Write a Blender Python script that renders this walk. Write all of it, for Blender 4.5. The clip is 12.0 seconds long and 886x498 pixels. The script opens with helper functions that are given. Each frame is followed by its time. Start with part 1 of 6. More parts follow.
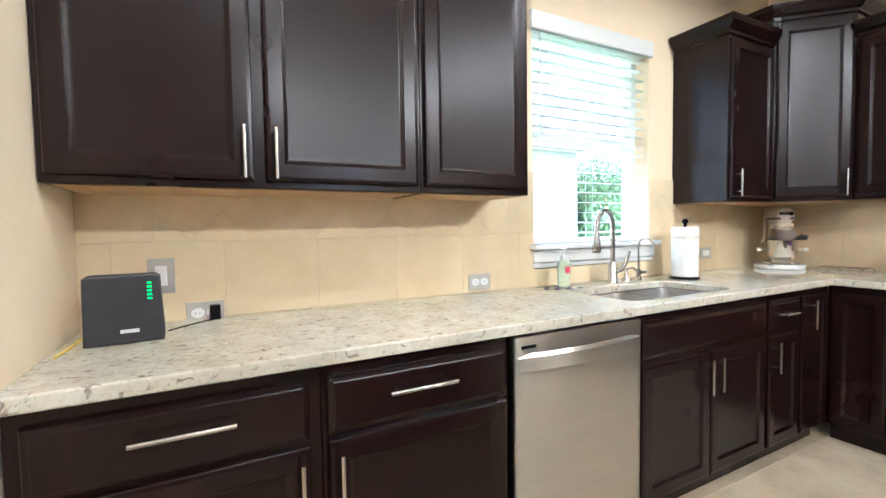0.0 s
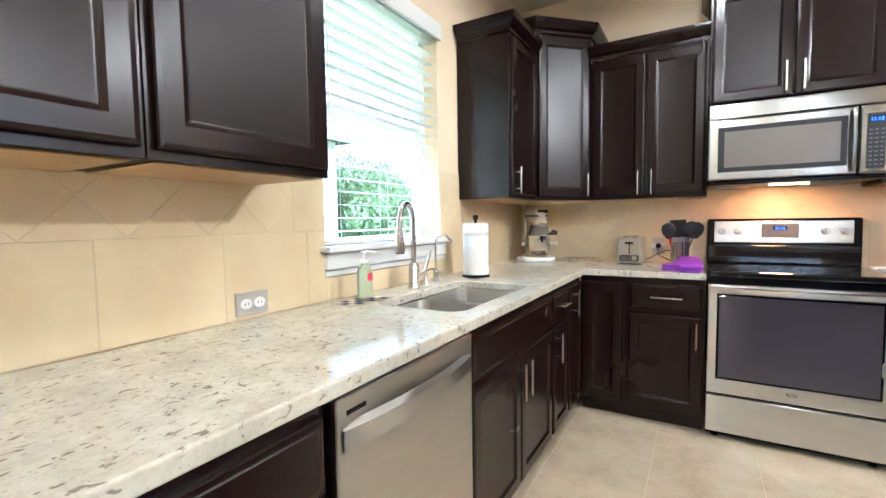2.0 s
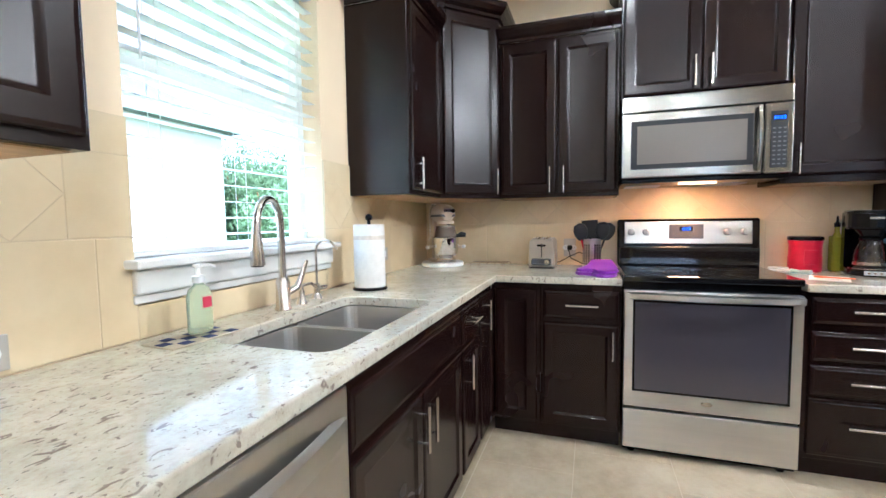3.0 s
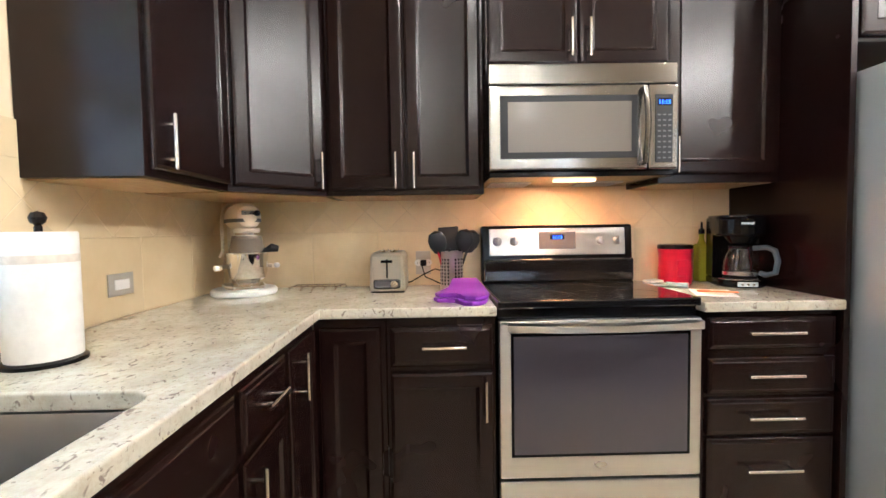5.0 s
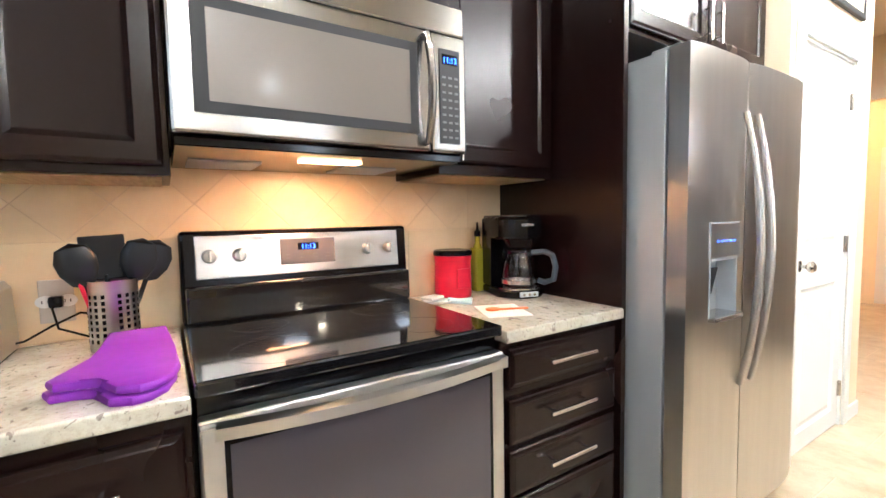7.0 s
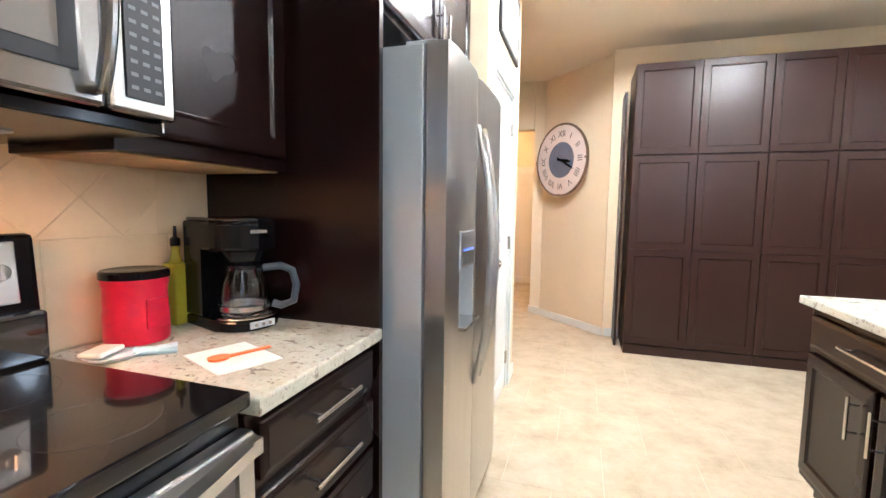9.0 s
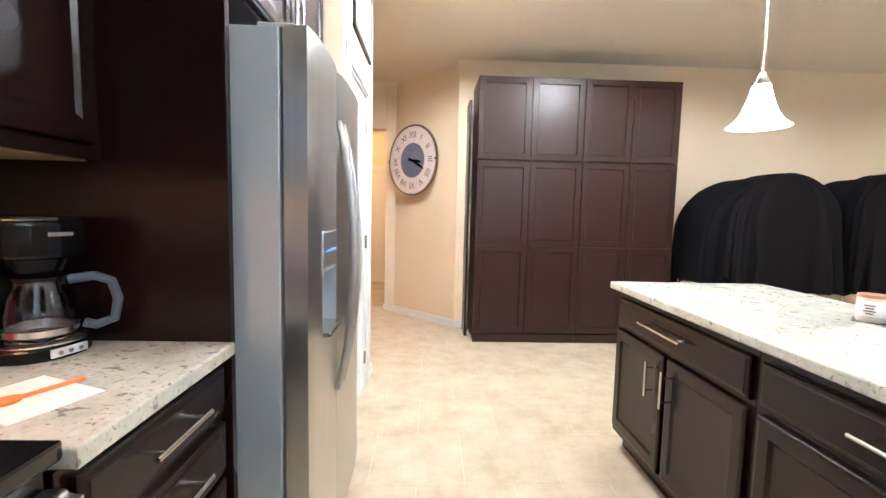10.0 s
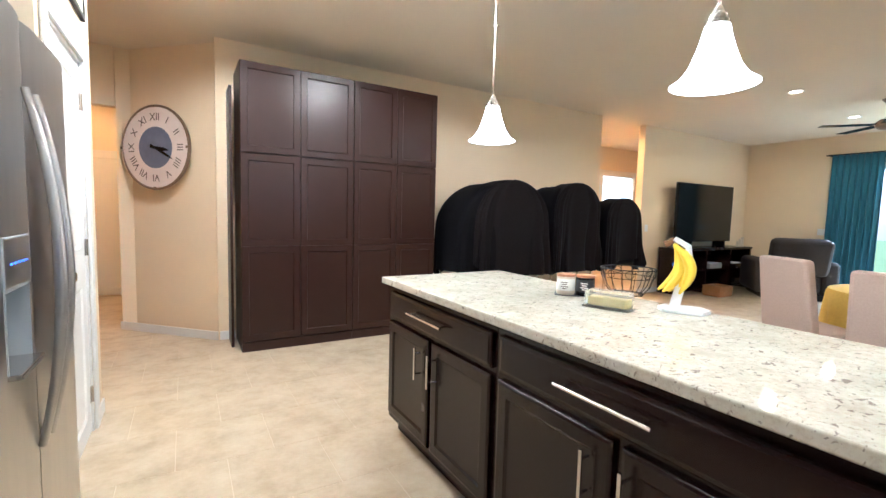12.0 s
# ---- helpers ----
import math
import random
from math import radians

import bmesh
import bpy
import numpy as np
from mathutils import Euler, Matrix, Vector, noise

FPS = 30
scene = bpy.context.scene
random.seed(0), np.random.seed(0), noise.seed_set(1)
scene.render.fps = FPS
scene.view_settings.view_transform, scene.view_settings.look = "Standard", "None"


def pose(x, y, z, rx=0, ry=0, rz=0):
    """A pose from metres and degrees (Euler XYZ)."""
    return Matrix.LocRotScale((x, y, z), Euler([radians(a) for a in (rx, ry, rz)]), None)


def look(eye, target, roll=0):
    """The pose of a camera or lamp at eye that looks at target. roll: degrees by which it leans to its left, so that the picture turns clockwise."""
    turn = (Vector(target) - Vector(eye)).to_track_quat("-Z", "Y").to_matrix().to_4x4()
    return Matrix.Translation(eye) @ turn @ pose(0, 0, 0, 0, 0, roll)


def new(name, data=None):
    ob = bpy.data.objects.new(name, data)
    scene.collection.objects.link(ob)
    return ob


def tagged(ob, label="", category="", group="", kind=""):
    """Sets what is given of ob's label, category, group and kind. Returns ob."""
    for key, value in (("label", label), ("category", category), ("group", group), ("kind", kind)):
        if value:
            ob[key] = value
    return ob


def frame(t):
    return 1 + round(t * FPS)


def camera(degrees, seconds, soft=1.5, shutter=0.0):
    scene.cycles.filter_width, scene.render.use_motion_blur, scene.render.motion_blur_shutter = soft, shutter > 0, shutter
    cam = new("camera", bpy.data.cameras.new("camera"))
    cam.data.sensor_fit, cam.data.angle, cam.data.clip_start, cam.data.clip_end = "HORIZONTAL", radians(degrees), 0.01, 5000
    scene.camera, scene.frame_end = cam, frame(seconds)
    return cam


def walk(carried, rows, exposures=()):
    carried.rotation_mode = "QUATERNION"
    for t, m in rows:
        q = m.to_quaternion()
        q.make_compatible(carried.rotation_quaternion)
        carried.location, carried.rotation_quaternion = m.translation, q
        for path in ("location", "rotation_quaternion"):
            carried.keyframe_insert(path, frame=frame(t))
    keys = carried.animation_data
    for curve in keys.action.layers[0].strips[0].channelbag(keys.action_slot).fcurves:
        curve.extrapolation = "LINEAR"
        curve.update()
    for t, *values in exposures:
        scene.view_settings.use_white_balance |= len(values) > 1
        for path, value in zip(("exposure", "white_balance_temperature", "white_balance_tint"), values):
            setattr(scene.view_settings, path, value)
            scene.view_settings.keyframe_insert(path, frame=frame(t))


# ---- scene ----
cam = camera(91.0, 12.0)
METRES, EYE, TILT, LEAN, TURN = 2.95, 1.25, 0.0, 0.0, -26.7
PATH = [
    (0, (-0.024, 0.045, 1.22), (0.906, 1.813, 1.126), -0.9),
    (0.5, (-0.007, 0.188, 1.22), (1.165, 1.804, 1.102), -0.5),
    (1, (0.027, 0.32, 1.22), (1.421, 1.749, 1.102), -0.7),
    (1.5, (0.074, 0.446, 1.228), (1.653, 1.667, 1.099), -0.7),
    (2, (0.191, 0.537, 1.222), (1.911, 1.549, 1.094), -0.8),
    (2.5, (0.4, 0.608, 1.236), (2.222, 1.423, 1.103), -0.7),
    (3, (0.596, 0.651, 1.223), (2.486, 1.292, 1.09), -0.8),
    (3.2, (0.662, 0.666, 1.221), (2.574, 1.239, 1.088), -0.7),
    (4.8, (1.282, 0.724, 1.205), (3.279, 0.779, 1.107), -0.9),
    (5, (1.369, 0.716, 1.201), (3.367, 0.682, 1.108), -0.9),
    (5.5, (1.54, 0.679, 1.207), (3.521, 0.423, 1.11), -1.0),
    (6, (1.702, 0.628, 1.229), (3.637, 0.138, 1.11), -1.2),
    (6.5, (1.882, 0.589, 1.224), (3.715, -0.203, 1.105), -1.2),
    (7, (2.022, 0.52, 1.235), (3.705, -0.551, 1.095), -1.1),
    (7.2, (2.08, 0.5, 1.247), (3.684, -0.685, 1.098), -0.8),
    (8.8, (2.352, 0.392, 1.268), (3.09, -1.465, 1.093), 0.7),
    (9, (2.378, 0.377, 1.274), (2.98, -1.525, 1.095), 0.8),
    (9.5, (2.411, 0.380, 1.278), (2.683, -1.59, 1.100), 1.0),
    (10, (2.427, 0.362, 1.277), (2.357, -1.632, 1.102), 1.3),
    (10.5, (2.418, 0.355, 1.284), (2.043, -1.602, 1.110), 1.35),
    (11, (2.414, 0.348, 1.289), (1.787, -1.544, 1.118), 1.4),
    (11.5, (2.418, 0.336, 1.29), (1.576, -1.47, 1.117), 1.5),
    (12, (2.397, 0.351, 1.284), (1.378, -1.362, 1.123), 1.5),
]
walk(cam, [(t, look(eye, target, roll)) for t, eye, target, roll in PATH],
     [(0.0, 1.66, 4600, 5), (0.7, 1.72, 4600, 5), (2.0, 1.62, 4650, 5), (3.0, 1.45, 4520, 5), (5.0, 1.66, 5050, 7), (5.6, 1.85, 5100, 8), (6.5, 1.9, 4950, 7), (8.8, 1.72, 4700, 6), (9.5, 1.72, 4650, 6), (11.4, 1.45, 4600, 6), (12.0, 1.34, 4680, 6)])


# ---- world, sun, lamps ----
world = bpy.data.worlds.new("world")
scene.world = world
world.use_nodes = True
wn = world.node_tree.nodes
sky = wn.new("ShaderNodeTexSky")
sky.sky_type, sky.sun_disc, sky.sun_elevation, sky.sun_rotation = "NISHITA", False, radians(52), radians(200)
sky.dust_density, sky.ozone_density, sky.air_density = 2.5, .2, .8
haze = wn.new("ShaderNodeHueSaturation")
haze.inputs["Saturation"].default_value, haze.inputs["Value"].default_value = .25, 2.0
world.node_tree.links.new(sky.outputs[0], haze.inputs["Color"])
world.node_tree.links.new(haze.outputs[0], wn["Background"].inputs[0])
wn["Background"].inputs[1].default_value = 0.15
sun = new("sun", bpy.data.lights.new("sun", "SUN"))
sun.data.energy, sun.data.angle, sun.data.color = 4.0, radians(0.5), (1, .95, .88)
sun.matrix_world = look((0, 0, 10), (1.5, 4.0, 3.0))
H = 2.86


def area(name, m, sx, sy, watts, colour):
    ob = new(name, bpy.data.lights.new(name, "AREA"))
    ob.data.shape, ob.data.size, ob.data.size_y, ob.data.energy, ob.data.color = "RECTANGLE", sx, sy, watts, colour
    ob.matrix_world = m
    return ob


def spot(name, x, y, z, watts, colour, radius=0.10, angle=140):
    ob = new(name, bpy.data.lights.new(name, "SPOT"))
    ob.data.energy, ob.data.color, ob.data.shadow_soft_size = watts, colour, radius
    ob.data.spot_size, ob.data.spot_blend = radians(angle), .25
    ob.matrix_world = pose(x, y, z)
    return ob


WARM = (1, .81, .60)
DAY = (.86, .94, 1)
area("sky_over_sink_window", look((1.86, 5.0, 6.3), (1.86, 1.8, 1.7)), 4, 3, 3500, DAY)
area("sky_over_patio", look((-12.5, -1.6, 5.2), (-7.8, -1.6, 1.2)), 4, 5, 1500, DAY)
area("sky_over_bedroom_window", look((-6.2, -9.5, 4.5), (-6.2, -6.4, 1.7)), 3, 2, 1500, DAY)
area("hood_light", look((3.32, .12, 1.385), (3.45, .12, 0)), .16, .06, 2.4, (1, .40, .14))
# Past the first three, these are assumed downlights, added unseen as fill.
CANS_AND_FILL = [(-3.96, -2.13), (-6.1, -2.21), (-3.72, -5.45), (.15, .25), (2.25, .45), (.9, -2.3), (2.3, -1.1), (2.3, -2.45), (-1.3, -.6), (4.2, -6.2)]
for i, (x, y) in enumerate(CANS_AND_FILL):
    spot("downlight_and_fill", x, y, H - .03, {0: 20, 1: 20, 2: 130, 3: 38, 4: 24, 5: 78, 6: 27, 7: 92, 9: 50}.get(i, 34), (1, .70, .40) if i < 2 else WARM if i not in (2, 9) else (1, .50, .18), .06, 172)

# ---- materials ----


def mat(name, base=(.8, .8, .8), rough=.5, metal=0.0, coat=0.0, spec=.5, emit=0.0, alpha=None, trans=0.0, ior=1.45):
    m = bpy.data.materials.new(name)
    m.use_nodes = True
    b = m.node_tree.nodes["Principled BSDF"]
    b.inputs["Base Color"].default_value = (*base, 1)
    b.inputs["Roughness"].default_value, b.inputs["Metallic"].default_value = rough, metal
    b.inputs["Coat Weight"].default_value, b.inputs["Coat Roughness"].default_value = coat, .12
    b.inputs["Specular IOR Level"].default_value = spec
    b.inputs["Transmission Weight"].default_value, b.inputs["IOR"].default_value = trans, ior
    if emit:
        b.inputs["Emission Color"].default_value, b.inputs["Emission Strength"].default_value = (*base, 1), emit
    return m


def coords(m, scale=(1, 1, 1), rot=(0, 0, 0), world_space=True):
    n = m.node_tree.nodes
    mp = n.new("ShaderNodeMapping")
    mp.inputs["Scale"].default_value, mp.inputs["Rotation"].default_value = scale, rot
    if world_space:
        src = n.new("ShaderNodeNewGeometry").outputs["Position"]
    else:
        src = n.new("ShaderNodeTexCoord").outputs["Object"]
    m.node_tree.links.new(src, mp.inputs[0])
    return mp.outputs[0]


def noise_tex(m, vec, scale, detail=4, rough=.6):
    t = m.node_tree.nodes.new("ShaderNodeTexNoise")
    t.inputs["Scale"].default_value, t.inputs["Detail"].default_value, t.inputs["Roughness"].default_value = scale, detail, rough
    m.node_tree.links.new(vec, t.inputs["Vector"])
    return t.outputs["Fac"]


def ramp(m, fac, stops):
    r = m.node_tree.nodes.new("ShaderNodeValToRGB")
    e = r.color_ramp.elements
    while len(e) < len(stops):
        e.new(.5)
    for el, (p, c) in zip(e, stops):
        el.position, el.color = p, (*c, 1) if isinstance(c, tuple) else (c, c, c, 1)
    m.node_tree.links.new(fac, r.inputs[0])
    return r.outputs[0]


def mix(m, fac, a, b, mode="MIX"):
    x = m.node_tree.nodes.new("ShaderNodeMix")
    x.data_type, x.blend_type = "RGBA", mode
    for s, v in ((x.inputs[0], fac), (x.inputs[6], a), (x.inputs[7], b)):
        if isinstance(v, (int, float)):
            s.default_value = v
        elif isinstance(v, tuple):
            s.default_value = (*v, 1)
        else:
            m.node_tree.links.new(v, s)
    return x.outputs[2]


def setin(m, name, val):
    m.node_tree.links.new(val, m.node_tree.nodes["Principled BSDF"].inputs[name])


def bump(m, h, strength=.2, dist=.002):
    b = m.node_tree.nodes.new("ShaderNodeBump")
    b.inputs["Strength"].default_value, b.inputs["Distance"].default_value = strength, dist
    m.node_tree.links.new(h, b.inputs["Height"])
    setin(m, "Normal", b.outputs[0])


def obj_random(m):
    return m.node_tree.nodes.new("ShaderNodeObjectInfo").outputs["Random"]


def paint(name, base, var=.04, rough=.7):
    m = mat(name, base, rough)
    v = coords(m)
    lo = tuple(c * (1 - var) for c in base)
    setin(m, "Base Color", ramp(m, noise_tex(m, v, 1.3, 3), [(.3, lo), (.7, base)]))
    bump(m, noise_tex(m, v, 220, 3), .25, .0006)
    return m


M_WALL = paint("wall_paint", (.81, .675, .475))
M_CEIL = paint("ceiling_paint", (.76, .665, .52), .03, .85)
M_WHITE = paint("white_gloss_paint", (.74, .74, .72), .02, .35)

M_WOOD = mat("espresso_wood", (.012, .005, .005), .26, spec=.33)
v = coords(M_WOOD, (14, 14, 1.6), world_space=False)
g = noise_tex(M_WOOD, v, 3.0, 6, .65)
g2 = noise_tex(M_WOOD, coords(M_WOOD), 2.2, 3)
c1 = ramp(M_WOOD, g, [(.3, (.0075, .0030, .0028)), (.72, (.0130, .0050, .0042))])
setin(M_WOOD, "Base Color", mix(M_WOOD, .35, c1, ramp(M_WOOD, g2, [(.3, (.007, .0030, .0030)), (.7, (.013, .0050, .0042))])))
setin(M_WOOD, "Roughness", ramp(M_WOOD, g2, [(.3, .24), (.7, .28)]))
bump(M_WOOD, g, .03, .0004)

M_RAW = mat("raw_birch_ply", (.50, .31, .15), .6)
setin(M_RAW, "Base Color", ramp(M_RAW, noise_tex(M_RAW, coords(M_RAW, (3, 30, 3)), 3, 5), [(.3, (.40, .24, .11)), (.7, (.56, .37, .19))]))

M_GRANITE = mat("cream_granite", (.6, .55, .45), .06)
v = coords(M_GRANITE)
n1 = noise_tex(M_GRANITE, v, 9, 6, .7)
n2 = noise_tex(M_GRANITE, v, 55, 5, .75)
vor = M_GRANITE.node_tree.nodes.new("ShaderNodeTexNoise")
vor.inputs["Scale"].default_value, vor.inputs["Detail"].default_value, vor.inputs["Roughness"].default_value, vor.inputs["Distortion"].default_value = 34, 2.5, .55, .8
M_GRANITE.node_tree.links.new(coords(M_GRANITE, (1, 1.5, 1.2)), vor.inputs["Vector"])
base = ramp(M_GRANITE, n1, [(.25, (.41, .385, .30)), (.5, (.54, .52, .43)), (.75, (.64, .625, .54))])
base = mix(M_GRANITE, ramp(M_GRANITE, n2, [(.48, 0.0), (.66, .55)]), base, (.40, .34, .26))
speck = ramp(M_GRANITE, vor.outputs["Fac"], [(.615, 0.0), (.675, .75)])
base = mix(M_GRANITE, speck, base, (.155, .115, .10))
n3 = noise_tex(M_GRANITE, coords(M_GRANITE, (1, 1, 1), (.4, .2, .9)), 95, 2, .5)
base = mix(M_GRANITE, ramp(M_GRANITE, n3, [(.66, 0.0), (.72, .7)]), base, (.17, .14, .13))
setin(M_GRANITE, "Base Color", base)


def steel(name, scale, base, rough, turn):
    """Brushed steel: light is drawn out across the brushing; faint uneven bands along it."""
    m = mat(name, base, rough, metal=1)
    g = noise_tex(m, coords(m, scale), 3, 3, .5)
    setin(m, "Base Color", ramp(m, g, [(.3, tuple(c * .93 for c in base)), (.7, base)]))
    tg = m.node_tree.nodes.new("ShaderNodeTangent")
    tg.direction_type, tg.axis = "RADIAL", "Z"
    setin(m, "Tangent", tg.outputs[0])
    p = m.node_tree.nodes["Principled BSDF"]
    p.inputs["Anisotropic"].default_value, p.inputs["Anisotropic Rotation"].default_value = .8, turn
    return m


M_STEEL = steel("brushed_steel", (.8, .8, 9), (.58, .565, .54), .30, .25)
# Microwave's copy of the steel, base colour darkened to offset lamp glare.
M_STEELM = steel("brushed_steel_glare_darkened", (.8, .8, 9), (.31, .30, .28), .24, .25)
M_STEELV = steel("brushed_steel_upright", (9, 9, .8), (.60, .585, .56), .30, 0.0)
M_NICKEL = mat("satin_nickel", (.62, .59, .55), .25, 1)
M_CHROME = mat("chrome", (.8, .8, .8), .08, 1)
M_SIDE = mat("grey_appliance_side", (.48, .52, .55), .38, metal=.35)
bump(M_SIDE, noise_tex(M_SIDE, coords(M_SIDE), 350, 2), .3, .0005)
M_NICHE = mat("pale_grey_plastic", (.40, .43, .46), .35)
M_BLACK = mat("black_plastic", (.004, .004, .005), .15, spec=.25)
M_KEY = mat("dim_grey_keys", (.10, .10, .11), .5)
M_BOWL = mat("satin_steel_bowl", (.50, .49, .475), .32, 1.0)
M_BLACKM = mat("matt_black_rubber", (.02, .02, .022), .6)
M_GLASSB = mat("black_ceramic_glass", (.006, .006, .007), .04, coat=.6)
# Base lifted to purplish grey, standing in for reflections in the oven door.
M_OVENG = mat("oven_glass_painted_sheen", (.055, .050, .062), .05, coat=.5)
M_MWG = mat("microwave_screen", (.15, .13, .11), .32, coat=.1)
M_GLASS = mat("clear_glass", (1, 1, 1), .02, trans=1)
M_BLUE = mat("blue_display", (.05, .15, 1), emit=3)
M_GREEN = mat("green_led", (.1, .9, .1), emit=1)
M_SHADE = mat("lit_frosted_glass", (1, .95, .88), .3, emit=7)
M_CANL = mat("lit_downlight_lens", (1, .80, .55), .3, emit=7)
M_TILE = mat("travertine_tile", (.55, .42, .28), .32)
v = coords(M_TILE)
t1 = ramp(M_TILE, noise_tex(M_TILE, v, 3.2, 5, .6), [(.28, (.64, .51, .30)), (.72, (.77, .655, .44))])
t2 = ramp(M_TILE, obj_random(M_TILE), [(0.0, .96), (1.0, 1.02)])
setin(M_TILE, "Base Color", mix(M_TILE, 1.0, t1, t2, "MULTIPLY"))
bump(M_TILE, noise_tex(M_TILE, v, 60, 4), .12, .001)
M_GROUT = mat("beige_grout", (.63, .52, .35), .85)
M_FLOOR = mat("cream_floor_tile", (.6, .5, .36), .35)
v = coords(M_FLOOR)
t1 = ramp(M_FLOOR, noise_tex(M_FLOOR, v, 4.5, 6, .68), [(.3, (.38, .30, .19)), (.5, (.485, .40, .275)), (.72, (.57, .49, .36))])
setin(M_FLOOR, "Base Color", mix(M_FLOOR, 1.0, t1, ramp(M_FLOOR, obj_random(M_FLOOR), [(0.0, .97), (1.0, 1.02)]), "MULTIPLY"))
setin(M_FLOOR, "Roughness", ramp(M_FLOOR, noise_tex(M_FLOOR, v, 14, 4), [(.3, .3), (.7, .5)]))
bump(M_FLOOR, noise_tex(M_FLOOR, v, 40, 4), .12, .001)
M_FGROUT = mat("floor_grout", (.62, .535, .40), .7)


def plain(name, c, r=.5, var=.12, sc=30, bs=.1, metal=0.0):
    m = mat(name, c, r, metal)
    v = coords(m)
    setin(m, "Base Color", ramp(m, noise_tex(m, v, sc, 4), [(.3, tuple(q * (1 - var) for q in c)), (.7, c)]))
    bump(m, noise_tex(m, v, sc * 6, 3), bs, .001)
    return m


M_WOOD2 = plain("brown_cupboard_wood", (.026, .0095, .007), .35, .2, 5, .0)
M_WOOD2.node_tree.nodes["Principled BSDF"].inputs["Specular IOR Level"].default_value = .4
M_PLATE = plain("mid_grey_panel", (.09, .09, .10), .4, .05)
M_INK = plain("faded_brown_ink", (.15, .11, .09), .6)
M_PAPER = plain("white_paper", (.82, .81, .78), .8)
M_PURPLE = plain("purple_silicone", (.22, .03, .42), .45)
M_RED = plain("red_plastic", (.56, .008, .04), .3)
M_ORANGE = plain("orange_plastic", (.85, .18, .02), .4)
M_OIL = plain("olive_oil", (.36, .34, .02), .12)
M_CLOTH = plain("black_cloth", (.005, .005, .007), .9, .4, 60, .5)
M_CLOTH2 = plain("worn_black_cloth", (.010, .008, .009), .8, .3, 40, .4)
for m_ in (M_CLOTH, M_CLOTH2):
    m_.node_tree.nodes["Principled BSDF"].inputs["Specular IOR Level"].default_value = .12
M_SUEDE = plain("tan_slipcover", (.52, .41, .35), .9, .1, 90, .4)
M_YELLOW = plain("yellow_tablecloth", (.62, .44, .08), .8, .12, 40, .3)
M_TEAL = plain("teal_curtain", (.045, .17, .26), .85, .2, 50, .3)
M_RECL = plain("dark_recliner_fabric", (.026, .020, .019), .75, .3, 40, .3)
M_BANANA = plain("banana_skin", (.85, .60, .03), .5, .12, 25, .1)
M_WPLAST = plain("white_plastic", (.80, .81, .82), .35, .04)
M_CREAM = plain("cream_enamel", (.66, .58, .47), .3, .05)
M_BRONZE = plain("aged_bronze", (.24, .16, .10), .4, .3, 60, .2, .25)
M_CLOCKF = plain("clock_face_blush", (.78, .68, .64), .5, .08, 6)
M_CLOCKC = plain("clock_centre_slate", (.16, .18, .26), .5, .2, 8)
M_WICKER = plain("brown_wicker", (.30, .15, .06), .7, .4, 80, .8)
M_BUTTER = plain("butter", (.78, .70, .35), .5, .04)
M_SOAP = mat("green_liquid_soap", (.80, .95, .80), .12, trans=.75, ior=1.2)
M_FROST = mat("frosted_clear_plastic", (.96, .94, .84), .12, trans=.85, ior=1.15)
M_SHIELD = mat("smoky_clear_plastic", (.62, .56, .50), .12, trans=.8, ior=1.2)
M_LEAF = plain("tree_leaves", (.17, .24, .10), .7, .5, 5)
M_HOUSE = plain("pale_siding", (.62, .60, .56), .8, .06, 3)
M_ROOF = plain("grey_shingle", (.16, .15, .15), .9, .3, 20)
M_GRASS = plain("lawn", (.07, .12, .03), .9, .4, 8)
M_SCREEN = mat("tv_screen", (.008, .007, .007), .12)
M_VINYL = paint("window_vinyl", (.78, .80, .78), .02, .4)
M_PANE = mat("window_pane", (1, 1, 1), 0.0, trans=1, ior=1.02)
M_SLAT = mat("white_blind_slat", (.85, .85, .83), .45)
tl = M_SLAT.node_tree.nodes.new("ShaderNodeBsdfTranslucent")
tl.inputs["Color"].default_value = (.9, .9, .88, 1)
mx = M_SLAT.node_tree.nodes.new("ShaderNodeMixShader")
mx.inputs[0].default_value = .45
M_SLAT.node_tree.links.new(M_SLAT.node_tree.nodes["Principled BSDF"].outputs[0], mx.inputs[1])
M_SLAT.node_tree.links.new(tl.outputs[0], mx.inputs[2])
M_SLAT.node_tree.links.new(mx.outputs[0], M_SLAT.node_tree.nodes["Material Output"].inputs["Surface"])

# ---- builders ----


def bm_new():
    return bmesh.new()


def box(bm, x0, x1, y0, y1, z0, z1, bevel=0.0, seg=2):
    r = bmesh.ops.create_cube(bm, size=1.0)
    vs = r["verts"]
    for q in vs:
        q.co = Vector(((x0 + x1) / 2 + q.co.x * abs(x1 - x0), (y0 + y1) / 2 + q.co.y * abs(y1 - y0), (z0 + z1) / 2 + q.co.z * abs(z1 - z0)))
    if bevel:
        es = list({e for q in vs for e in q.link_edges})
        bmesh.ops.bevel(bm, geom=es, offset=bevel, segments=seg, profile=.5, affect="EDGES")
    return bm


